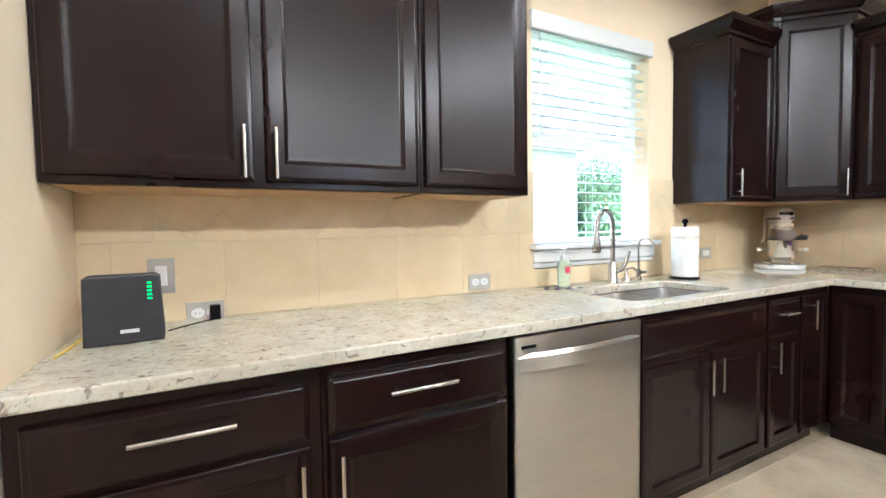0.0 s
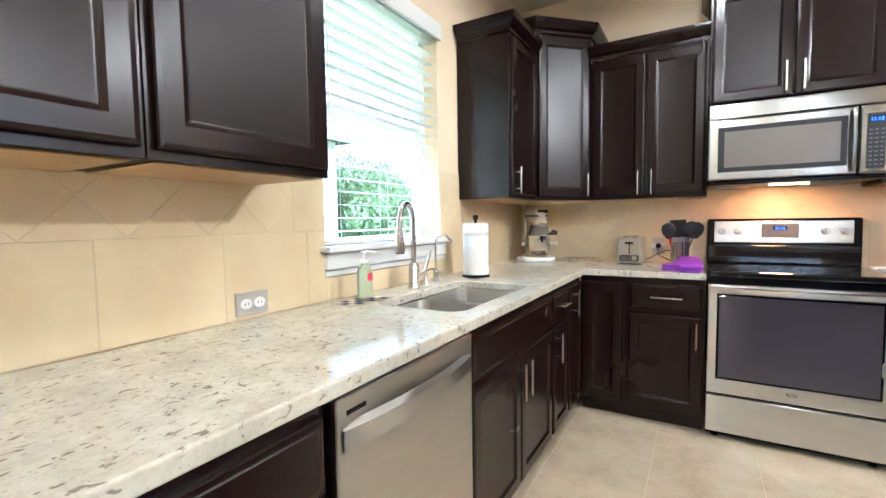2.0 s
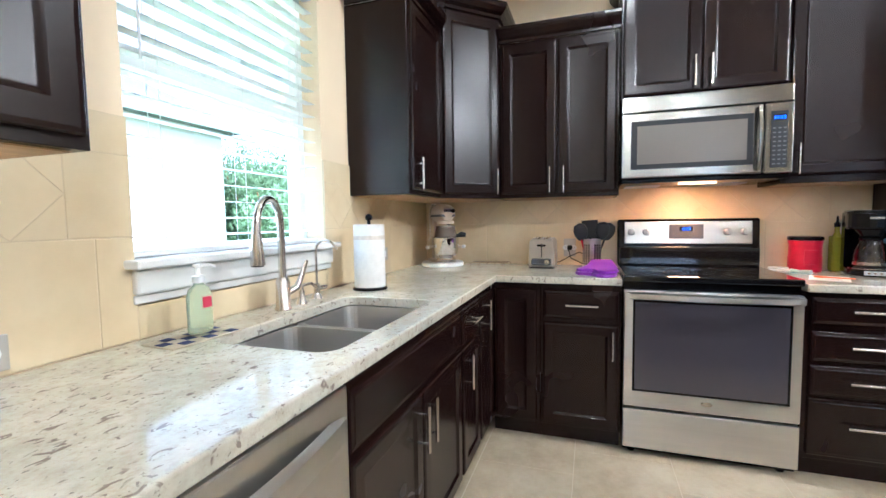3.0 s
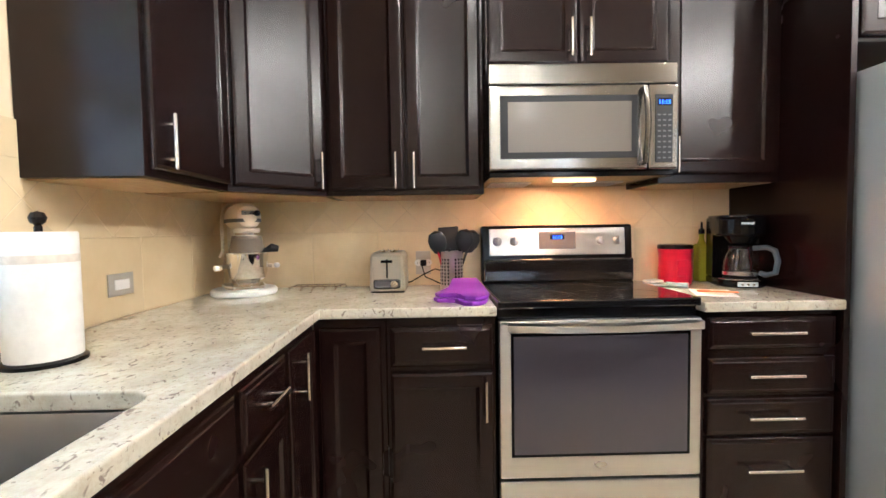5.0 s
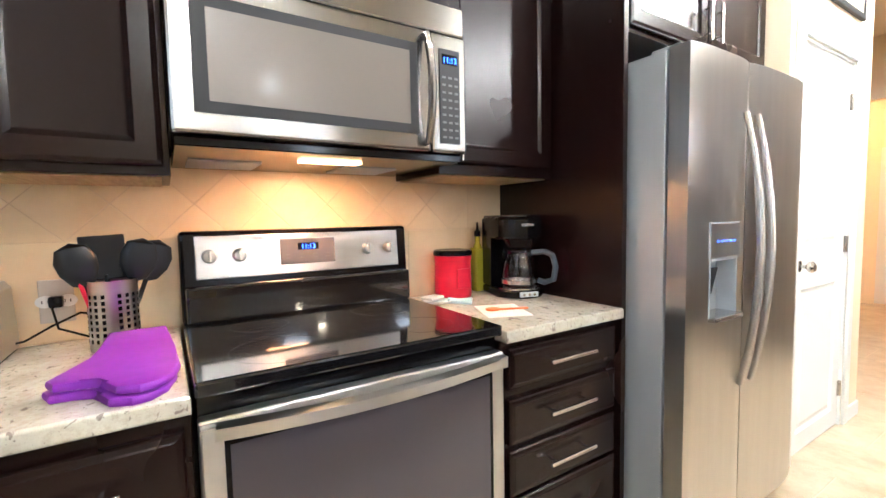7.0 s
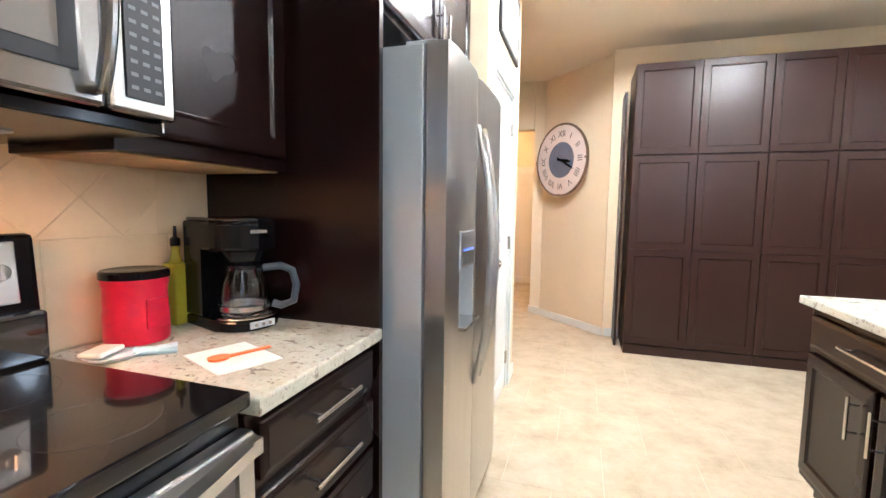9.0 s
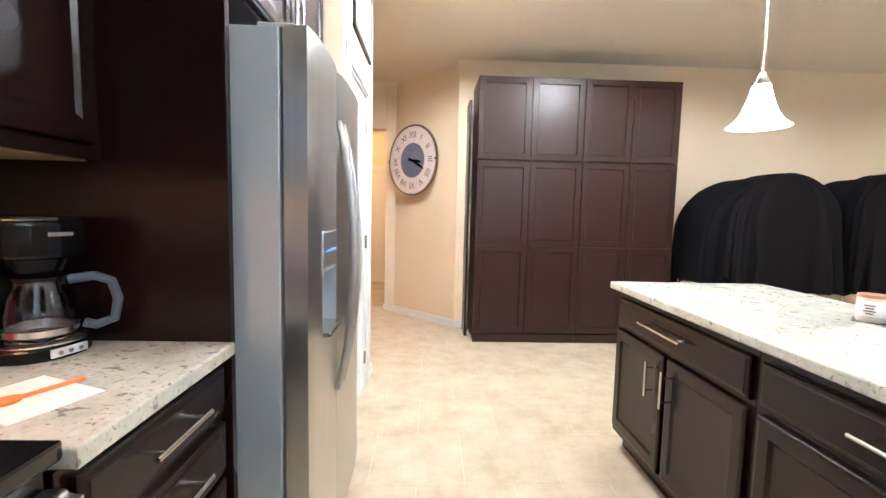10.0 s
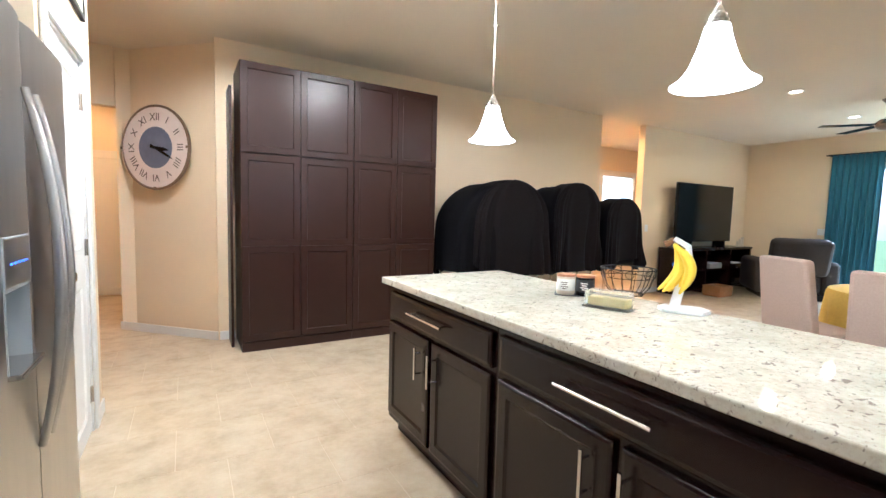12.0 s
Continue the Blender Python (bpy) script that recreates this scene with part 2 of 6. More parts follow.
def tube(bm, pts, r, seg=10, closed=False):
    """A round rod along points; r may be a list."""
    pts = [Vector(p) for p in pts]
    n = len(pts)
    rings = []
    up = Vector((0, 0, 1))
    for i, p in enumerate(pts):
        if closed:
            d = pts[(i + 1) % n] - pts[i - 1]
        else:
            d = pts[min(i + 1, n - 1)] - pts[max(i - 1, 0)]
        d.normalize()
        a = d.cross(up) if abs(d.z) < .95 else d.cross(Vector((1, 0, 0)))
        if rings and not closed:
            a = prev - d * prev.dot(d)
        a.normalize()
        prev = a
        b = d.cross(a)
        rr = r[i] if isinstance(r, (list, tuple)) else r
        rings.append([bm.verts.new(p + (a * math.cos(2 * math.pi * k / seg) + b * math.sin(2 * math.pi * k / seg)) * rr) for k in range(seg)])
    for i in range(n if closed else n - 1):
        A, B = rings[i], rings[(i + 1) % n]
        for k in range(seg):
            bm.faces.new((A[k], A[(k + 1) % seg], B[(k + 1) % seg], B[k]))
    if not closed:
        bm.faces.new(rings[0][::-1])
        bm.faces.new(rings[-1])
    return bm


def lathe(bm, profile, c=(0, 0, 0), seg=32, sx=1.0, sy=1.0):
    """profile: (radius, height) from bottom to top, turned about z."""
    rings = []
    for r, z in profile:
        if r < 1e-5:
            rings.append([bm.verts.new((c[0], c[1], c[2] + z))])
        else:
            rings.append([bm.verts.new((c[0] + r * sx * math.cos(2 * math.pi * k / seg), c[1] + r * sy * math.sin(2 * math.pi * k / seg), c[2] + z)) for k in range(seg)])
    for A, B in zip(rings, rings[1:]):
        for k in range(seg):
            k2 = (k + 1) % seg
            if len(A) == 1 and len(B) == 1:
                continue
            if len(A) == 1:
                bm.faces.new((A[0], B[k2], B[k]))
            elif len(B) == 1:
                bm.faces.new((A[k], A[k2], B[0]))
            else:
                bm.faces.new((A[k], A[k2], B[k2], B[k]))
    return bm


def prism(bm, outline, z0, z1, bevel=0.0):
    """An outline of (x, y) pulled up from z0 to z1."""
    lo = [bm.verts.new((x, y, z0)) for x, y in outline]
    hi = [bm.verts.new((x, y, z1)) for x, y in outline]
    n = len(outline)
    fs = [bm.faces.new(lo[::-1]), bm.faces.new(hi)]
    for k in range(n):
        fs.append(bm.faces.new((lo[k], lo[(k + 1) % n], hi[(k + 1) % n], hi[k])))
    if bevel:
        es = list({e for f in fs[:2] for e in f.edges})
        bmesh.ops.bevel(bm, geom=es, offset=bevel, segments=2, profile=.5, affect="EDGES")
    return bm


def xf(bm, m):
    bmesh.ops.transform(bm, matrix=m, verts=bm.verts)
    return bm


def thing(name, label, category, m=None, group="", kind=""):
    ob = new(name)
    ob.empty_display_size = .05
    if m is not None:
        ob.matrix_world = m
    return tagged(ob, label, category, group, kind)


def part(name, bm, material, parent=None, label="", smooth=True, m=None):
    me = bpy.data.meshes.new(name)
    bmesh.ops.recalc_face_normals(bm, faces=bm.faces)
    bm.to_mesh(me)
    bm.free()
    me.materials.append(material)
    if smooth:
        me.polygons.foreach_set("use_smooth", [True] * len(me.polygons))
        areas = np.zeros(len(me.polygons))
        me.polygons.foreach_get("area", areas)
        me.set_sharp_from_angle(angle=radians(12 if areas.max() > .12 * areas.sum() else 35))
    ob = new(name, me)
    ob.parent = parent
    if m is not None:
        ob.matrix_basis = m
    return tagged(ob, label)


def solid(name, bm, material, kind="structure", label="", category=""):
    return tagged(part(name, bm, material), label, category, "", kind)


def ringed(bm, x0, x1, z0, z1, prof, yb=0.0):
    """A rectangular panel facing -y, built as rings of (inset, y)."""
    rs = []
    for ins, y in prof:
        rs.append([bm.verts.new((a, y, b)) for a, b in ((x0 + ins, z0 + ins), (x1 - ins, z0 + ins), (x1 - ins, z1 - ins), (x0 + ins, z1 - ins))])
    bm.faces.new(rs[0][::-1])
    for A, B in zip(rs, rs[1:]):
        for k in range(4):
            bm.faces.new((A[k], A[(k + 1) % 4], B[(k + 1) % 4], B[k]))
    bm.faces.new(rs[-1])
    return bm


DOOR = [(0, 0), (0, -.014), (.003, -.018), (.012, -.020), (.052, -.020), (.056, -.017), (.059, -.0155), (.064, -.012), (.070, -.011)]
DRAWER = [(0, 0), (0, -.012), (.004, -.016), (.014, -.018), (.018, -.020), (.022, -.020)]


def pull(parent, x, z, length, upright, y=-.02):
    """A bar pull with two posts."""
    bm = bm_new()
    d = Vector((0, 0, 1)) if upright else Vector((1, 0, 0))
    c = Vector((x, y - .032, z))
    tube(bm, [c - d * length / 2, c + d * length / 2], .006, 12)
    for s in (-1, 1):
        p = c + d * s * (length / 2 - .028)
        tube(bm, [p, p + Vector((0, .034, 0))], .0045, 8)
    return part("handle", bm, M_NICKEL, parent, "brushed nickel bar handle")


def front(parent, name, x0, x1, z0, z1, yf, handle=None, prof=DOOR):
    """A door or drawer front; handle: (x, z, length, upright)."""
    bm = ringed(bm_new(), x0, x1, z0, z1, [(i, y) for i, y in prof])
    ob = part(name, bm, M_WOOD, parent, m=pose(0, yf, 0))
    if handle:
        pull(ob, *handle)
    return ob

# ---- large structure ----
XW, YW, XL = 3.60, 1.80, -0.41


def wall(name, x0, x1, y0, y1, z0=0.0, z1=H, material=None):
    return solid(name, box(bm_new(), x0, x1, y0, y1, z0, z1), material or M_WALL)


# window wall with its opening
WX0, WX1, WZ0, WZ1 = 1.42, 2.30, 1.11, 2.27
bm = bm_new()
for a in ((XL - .12, WX0, 0, H), (WX1, XW + .14, 0, H), (WX0, WX1, 0, WZ0), (WX0, WX1, WZ1, H)):
    box(bm, a[0], a[1], YW, YW + .16, a[2], a[3])
solid("wall_north", bm, M_WALL)
wall("wall_east", XW, XW + .14, -1.86, YW)
wall("wall_alcove", 2.86, XW + .14, -1.93, -1.86)
DW0, DW1, DX = -1.98, -2.72, 2.86
bm = bm_new()
for a in ((-1.93, DW0, 0, H), (DW1, -2.98, 0, H), (DW0, DW1, 2.06, H)):
    box(bm, DX, DX + .12, a[1], a[0], a[2], a[3])
solid("wall_pantry_door", bm, M_WALL)
wall("wall_hall_side", DX + .12, 5.6, -2.98, -2.86)
wall("wall_hall_end", 5.6, 5.72, -7.4, -2.93)
bm = bm_new()
box(bm, 0, 1.23, -.12, 0, 0, H)
solid("wall_clock", xf(bm, pose(2.13, -4.33, 0, 0, 0, -45) @ pose(0, -.12, 0)), M_WALL)
wall("wall_hall_header", 2.98, 5.6, -5.32, -5.20, 2.28, H)
wall("wall_hall_far", 3.05, 5.6, -7.4, -7.28)
wall("wall_hall_west", 2.84, 2.975, -7.4, -5.22)
wall("wall_south", -3.20, 2.13, -4.45, -4.33)
wall("wall_corridor_east", -3.20, -3.08, -6.3, -4.45)
wall("wall_bedroom_west", -7.74, -7.62, -6.3, -4.45)
wall("wall_television", -7.74, -4.28, -4.45, -4.33)
bm = bm_new()
for a in ((-7.74, -6.80, 0, H), (-5.60, -3.08, 0, H), (-6.80, -5.60, 0, 1.0), (-6.80, -5.60, 2.30, H)):
    box(bm, a[0], a[1], -6.42, -6.30, a[2], a[3])
solid("wall_corridor_end", bm, M_WALL)
bm = bm_new()
for a in ((-4.45, -2.82, 0, H), (-.38, 3.2, 0, H), (-2.82, -.38, 2.30, H)):
    box(bm, -7.88, -7.74, a[0], a[1], a[2], a[3])
solid("wall_patio", bm, M_WALL)
wall("wall_west_of_counter", XL - .12, XL, .35, YW)
wall("wall_dining_north", -7.74, XL - .12, 3.08, 3.2)
wall("wall_dining_return", XL - .12, XL, YW + .16, 3.08)
solid("ceiling", box(bm_new(), -7.88, 5.72, -8.0, 3.2, H, H + .12), M_CEIL)
solid("floor_slab", box(bm_new(), -9.2, 5.72, -8.0, 3.2, -.12, -.0015), M_FGROUT)

# outside
solid("ground", box(bm_new(), -60, 60, -60, 60, -.5, -.3), M_GRASS)
hs = thing("neighbour_house", "pale sided house with a low grey shingle roof on the lawn", "house", pose(6.1, 7.5, -.3))
part("wall", box(bm_new(), -5, 1.3, 0, 6, 0, 3.3), M_HOUSE, hs)
bm = bm_new()
for zz, yy in ((2.3, -.4), ):
    vs = [bm.verts.new(p) for p in ((-5.3, -.5, 3.28), (1.6, -.5, 3.28), (1.6, 6.5, 3.28), (-5.3, 6.5, 3.28), (-5.3, 3, 4.9), (1.6, 3, 4.9))]
    for f in ((0, 1, 5, 4), (2, 3, 4, 5), (1, 2, 5), (3, 0, 4), (3, 2, 1, 0)):
        bm.faces.new([vs[i] for i in f])
part("roof", bm, M_ROOF, hs, smooth=False)
part("gutter", box(bm_new(), -5.3, 1.6, -.6, -.5, 3.2, 3.3, .01), M_WHITE, hs)


def tree(x, y, hgt, rad, seed):
    rnd = random.Random(seed)
    t = thing("tree", "leafy green garden tree with an uneven crown on the lawn", "tree", pose(x, y, -.3), "garden trees")
    bm = bm_new()
    tube(bm, [(0, 0, 0), (.05, 0, hgt * .3), (0, .05, hgt * .6)], [.12, .09, .06], 10)
    for k in range(7):
        a = k * .9
        tube(bm, [(0, 0, hgt * .35), (math.cos(a) * rad * .4, math.sin(a) * rad * .4, hgt * .6), (math.cos(a) * rad * .7, math.sin(a) * rad * .7, hgt * .8)], [.05, .03, .015], 6)
    part("trunk", bm, M_WICKER, t)
    vs, fs = [], []
    for k in range(7000):
        a, b = rnd.uniform(0, 6.283), rnd.uniform(-1, 1)
        rr = rad * (rnd.random() ** .4) * (1 + .25 * math.sin(3 * a + seed) * math.cos(4 * b))
        c = Vector((math.cos(a) * math.sqrt(1 - b * b) * rr, math.sin(a) * math.sqrt(1 - b * b) * rr, hgt * .62 + b * rr * .85))
        e = Euler((rnd.uniform(0, 6), rnd.uniform(0, 6), rnd.uniform(0, 6))).to_matrix()
        n0 = len(vs)
        for q in ((-.06, 0, 0), (0, -.03, 0), (.07, 0, .01), (0, .03, 0)):
            vs.append(c + e @ Vector(q))
        fs.append((n0, n0 + 1, n0 + 2, n0 + 3))
    me = bpy.data.meshes.new("crown")
    me.from_pydata(vs, [], fs)
    me.materials.append(M_LEAF)
    ob = new("crown", me)
    ob.parent = t


tree(8.7, 7.6, 2.7, 1.0, 3)
tree(10.6, 9.0, 3.2, 1.4, 5)
tree(13.0, 12.5, 4.4, 1.9, 9)

# ---- kitchen: worktops ----


def slab(name, xs, ys, keep, z0, z1, corner=None):
    bm = bm_new()
    g = {}
    for i, x in enumerate(xs):
        for j, y in enumerate(ys):
            g[i, j] = bm.verts.new((x, y, z1))
    top = [bm.faces.new((g[i, j], g[i + 1, j], g[i + 1, j + 1], g[i, j + 1])) for i in range(len(xs) - 1) for j in range(len(ys) - 1) if keep(i, j)]
    bmesh.ops.delete(bm, geom=[q for q in bm.verts if not q.link_faces], context="VERTS")
    r = bmesh.ops.extrude_face_region(bm, geom=bm.faces[:])
    bmesh.ops.translate(bm, vec=(0, 0, z0 - z1), verts=[q for q in r["geom"] if isinstance(q, bmesh.types.BMVert)])
    bmesh.ops.recalc_face_normals(bm, faces=bm.faces)
    if corner:
        es = [e for e in bm.edges if abs(e.verts[0].co.z - e.verts[1].co.z) > .01 and any(abs(e.verts[0].co.x - cx) < 1e-4 and abs(e.verts[0].co.y - cy) < 1e-4 for cx, cy in corner)]
        bmesh.ops.bevel(bm, geom=es, offset=.055, segments=6, profile=.5, affect="EDGES")
    bmesh.ops.dissolve_limit(bm, angle_limit=.01, verts=bm.verts, edges=bm.edges)
    es = [e for e in bm.edges if len(e.link_faces) == 2 and e.calc_face_angle(0) > 1.2 and abs(e.verts[0].co.z - e.verts[1].co.z) < 1e-4]
    bmesh.ops.bevel(bm, geom=es, offset=.006, segments=3, profile=.5, affect="EDGES")
    return tagged(part(name, bm, M_GRANITE), "cream speckled granite worktop over dark base cabinets", "worktop")


SX0, SX1, SY0, SY1 = 1.46, 2.16, 1.225, 1.60
CZ0, CZ1 = .878, .915
slab("worktop", [XL + .002, SX0, SX1, 2.94, 3.588], [.497, 1.14, SY0, SY1, 1.788],
     lambda i, j: (i == 3 or j > 0) and not (i == 1 and j == 2), CZ0, CZ1, [(SX0, SY0), (SX1, SY0), (SX0, SY1), (SX1, SY1)])
slab("worktop", [2.94, 3.588], [-.798, -.272], lambda i, j: True, CZ0, CZ1)
slab("worktop", [.575, 1.425], [-1.96, .20], lambda i, j: True, CZ0, CZ1)

# ---- base cabinets ----
R0, RE, RI, RP = pose(0, 0, 0), pose(0, 0, 0, 0, 0, -90), pose(0, 0, 0, 0, 0, 90), pose(0, 0, 0, 0, 0, 180)
BLAB = "dark espresso wooden base cabinet with closed fronts under the granite worktop"
GB = "kitchen base cabinets"


def base_unit(m, x0, x1, yf, yb, fronts, label=BLAB, open_top=False):
    """fronts: (x0, x1, z0, z1, handle); coordinates in the run's own frame."""
    t = thing("base_cabinet", label, "cabinet", m @ pose((x0 + x1) / 2, yb, 0), GB)
    o = pose(-(x0 + x1) / 2, -yb, 0)
    bm = bm_new()
    box(bm, x0 + .001, x1 - .001, yf, yb, .10, .66 if open_top else CZ0 - .002, .0015, 1)
    if open_top:
        box(bm, x0 + .001, x1 - .001, yf, yf + .02, .66, CZ0 - .002)
        box(bm, x0 + .001, x0 + .02, yf + .02, yb, .66, CZ0 - .002)
        box(bm, x1 - .02, x1 - .001, yf + .02, yb, .66, CZ0 - .002)
    part("carcass", bm, M_WOOD, t, m=o)
    part("toe_kick", box(bm_new(), x0 + .001, x1 - .001, yf + .062, yb, 0, .098), M_WOOD, t, m=o)
    for a, b, c, d, h in fronts:
        nm = "drawer_front" if d - c < .27 else "door"
        bm = ringed(bm_new(), a, b, c, d, DRAWER if nm == "drawer_front" else DOOR)
        ob = part(nm, bm, M_WOOD, t, m=o @ pose(0, yf - .001, 0))
        if h:
            pull(ob, *h)
    return t


BF, BB = 1.178, 1.785
base_unit(R0, -.405, .207, BF, BB, [(-.375, .175, .688, .842, (-.095, .779, .205, 0)), (-.375, .175, .115, .672, (.150, .570, .15, 1))])
base_unit(R0, .207, .800, BF, BB, [(.222, .785, .688, .842, (.484, .779, .205, 0)), (.222, .785, .115, .672, (.248, .570, .15, 1))])
base_unit(R0, 1.412, 2.33, BF, BB, [(1.43, 2.315, .692, .842, None), (1.43, 1.868, .115, .668, (1.835, .567, .15, 1)), (1.876, 2.315, .115, .668, (1.91, .567, .15, 1))],
          "dark wooden sink base cabinet with two closed doors beside the dishwasher", True)
base_unit(R0, 2.33, 2.65, BF, BB, [(2.345, 2.635, .692, .842, (2.49, .768, .13, 0)), (2.345, 2.635, .115, .668, (2.38, .567, .15, 1))])
base_unit(R0, 2.65, 2.975, BF, BB, [(2.665, 2.94, .115, .842, (2.735, .74, .15, 1))], "dark wooden corner cabinet with a tall handled door under the worktop")
base_unit(RE, -1.175, -.905, 2.978, 3.585, [(-1.15, -.925, .115, .842, None)], "dark wooden corner cabinet with a plain closed door under the worktop")
base_unit(RE, -.905, -.497, 2.978, 3.585, [(-.89, -.51, .692, .842, (-.69, .768, .16, 0)), (-.89, -.51, .115, .668, (-.54, .567, .15, 1))])
base_unit(RE, .272, .798, 2.978, 3.585, [(.298, .785, .732, .853, (.535, .798, .205, 0)), (.298, .785, .562, .699, (.535, .638, .205, 0)), (.298, .785, .404, .543, (.535, .479, .205, 0)), (.298, .785, .125, .390, (.535, .279, .205, 0))],
          "dark wooden cabinet of four closed drawers between stove and fridge panel")

# ---- upper cabinets ----
ZU, ZT, ZT2 = 1.350, 2.27, 2.42
GU = "kitchen wall cabinets"


def crown_bm(pts, z, closed=False):
    """A crown moulding that follows the outline pts (front corners), thrown outwards."""
    bm = bm_new()
    prof = [(0, 0), (.012, .0), (.012, .018), (.03, .03), (.048, .055), (.052, .07), (.052, .085), (0, .085)]
    rows = []
    P = [Vector((x, y)) for x, y in pts]
    for i, p in enumerate(P):
        ns = []
        for a, b in ((i - 1, i), (i, i + 1)):
            if a >= 0 and b < len(P):
                d = (P[b] - P[a]).normalized()
                ns.append(Vector((d.y, -d.x)))
        n = sum(ns, Vector((0, 0))) / len(ns)
        n /= max(n.length_squared, .3)
        rows.append([bm.verts.new((p.x + n.x * o, p.y + n.y * o, z + h)) for o, h in prof])
    for A, B in zip(rows, rows[1:]):
        for k in range(len(prof)):
            k2 = (k + 1) % len(prof)
            bm.faces.new((A[k], A[k2], B[k2], B[k]))
    bm.faces.new(rows[0])
    bm.faces.new(rows[-1][::-1])
    return bm


def wall_unit(m, x0, x1, yf, yb, z0, z1, fronts, crown=None, label="", under=True):
    t = thing("wall_cabinet", label or "dark espresso wooden wall cabinet with closed doors above the worktop", "cabinet", m @ pose((x0 + x1) / 2, yb, z0), GU)
    o = pose(-(x0 + x1) / 2, -yb, -z0)
    part("carcass", box(bm_new(), x0 + .001, x1 - .001, yf, yb, z0, z1, .0015, 1), M_WOOD, t, m=o)
    if under:
        part("underside", box(bm_new(), x0 + .02, x1 - .02, yf + .02, yb - .005, z0 - .004, z0 - .001), M_RAW, t, "bare light plywood underside", m=o)
    for a, b, c, d, h in fronts:
        ob = part("door", ringed(bm_new(), a, b, c, d, DOOR), M_WOOD, t, m=o @ pose(0, yf - .001, 0))
        if h:
            pull(ob, *h)
    if crown:
        part("crown_moulding", crown_bm(crown, z1), M_WOOD, t, m=o)
    return t


UF = 1.47
wall_unit(R0, -.405, .64, UF, 1.798, ZU, ZT2, [(-.39, .090, ZU + .022, ZT2 - .02, (.064, ZU + .10, .15, 1)), (.124, .625, ZU + .022, ZT2 - .02, (.150, ZU + .10, .15, 1))],
          [(-.405, UF), (.64, UF)])
wall_unit(R0, .64, 1.125, UF, 1.798, ZU, ZT2, [(.655, 1.11, ZU + .022, ZT2 - .02, None)], [(.64, UF), (1.125, UF), (1.125, 1.79)])
wall_unit(R0, 2.523, 2.98, UF, 1.798, ZU, ZT, [(2.54, 2.965, ZU + .022, ZT - .02, (2.58, ZU + .10, .15, 1))], [(2.523, 1.79), (2.523, UF), (2.98, UF)],
          "dark narrow wall cabinet with a closed door beside the window")
# corner cabinet with a diagonal front
t = thing("corner_wall_cabinet", "dark diagonal corner wall cabinet, taller than its neighbours, over the mixer", "cabinet", pose(3.4, 1.6, ZU), GU)
o = pose(-3.4, -1.6, -ZU)
CO = [(2.982, 1.798), (2.982, UF), (3.27, 1.182), (3.598, 1.182), (3.598, 1.798)]
part("carcass", prism(bm_new(), CO, ZU, ZT2), M_WOOD, t, m=o)
part("underside", prism(bm_new(), [(2.995, 1.78), (2.995, 1.48), (3.28, 1.20), (3.58, 1.20), (3.58, 1.78)], ZU - .004, ZU - .001), M_RAW, t, "bare light plywood underside", m=o)
dl = math.hypot(.288, .288)
dob = part("door", ringed(bm_new(), .018, dl - .018, ZU + .022, ZT2 - .02, DOOR), M_WOOD, t, m=o @ pose(2.982, UF, 0, 0, 0, -45) @ pose(0, -.001, 0))
pull(dob, dl - .05, ZU + .10, .15, True)
part("crown_moulding", crown_bm([(2.982, 1.79), (2.982, UF), (3.27, 1.182), (3.59, 1.182)], ZT2), M_WOOD, t, m=o)

wall_unit(RE, -1.18, -.50, 3.27, 3.598, ZU, ZT, [(-1.165, -.846, ZU + .022, ZT - .02, (-.88, ZU + .10, .15, 1)), (-.838, -.515, ZU + .022, ZT - .02, (-.802, ZU + .10, .15, 1))],
          [(-1.18, 3.27), (-.50, 3.27)])
wall_unit(RE, -.50, .262, 3.19, 3.598, 1.845, ZT2 + .08, [(-.49, -.123, 1.865, ZT2 + .06, (-.155, 1.96, .15, 1)), (-.115, .252, 1.865, ZT2 + .06, (-.08, 1.96, .15, 1))],
          [(-.50, 3.598), (-.50, 3.19), (.262, 3.19), (.262, 3.598)], "dark two-door wall cabinet above the steel microwave, set forward", False)
wall_unit(RE, .262, .798, 3.27, 3.598, ZU + .035, ZT2, [(.29, .772, ZU + .072, ZT2 - .02, (.325, ZU + .15, .15, 1))], [(.262, 3.27), (.798, 3.27)])
t = thing("fridge_end_panel", "tall dark wooden end panel between drawers and refrigerator", "cabinet panel", pose(3.27, -.812, 0))
part("panel", box(bm_new(), 2.95, 3.598, -.824, -.800, 0, ZT2, .001, 1), M_WOOD, t, m=pose(-3.27, .812, 0))
wall_unit(RE, .826, 1.855, 2.97, 3.598, 1.86, ZT2, [(.84, 1.335, 1.88, ZT2 - .02, (1.30, 1.98, .15, 1)), (1.345, 1.84, 1.88, ZT2 - .02, (1.38, 1.98, .15, 1))],
          [(.826, 2.97), (1.855, 2.97)], "dark two-door cabinet above the steel refrigerator", False)

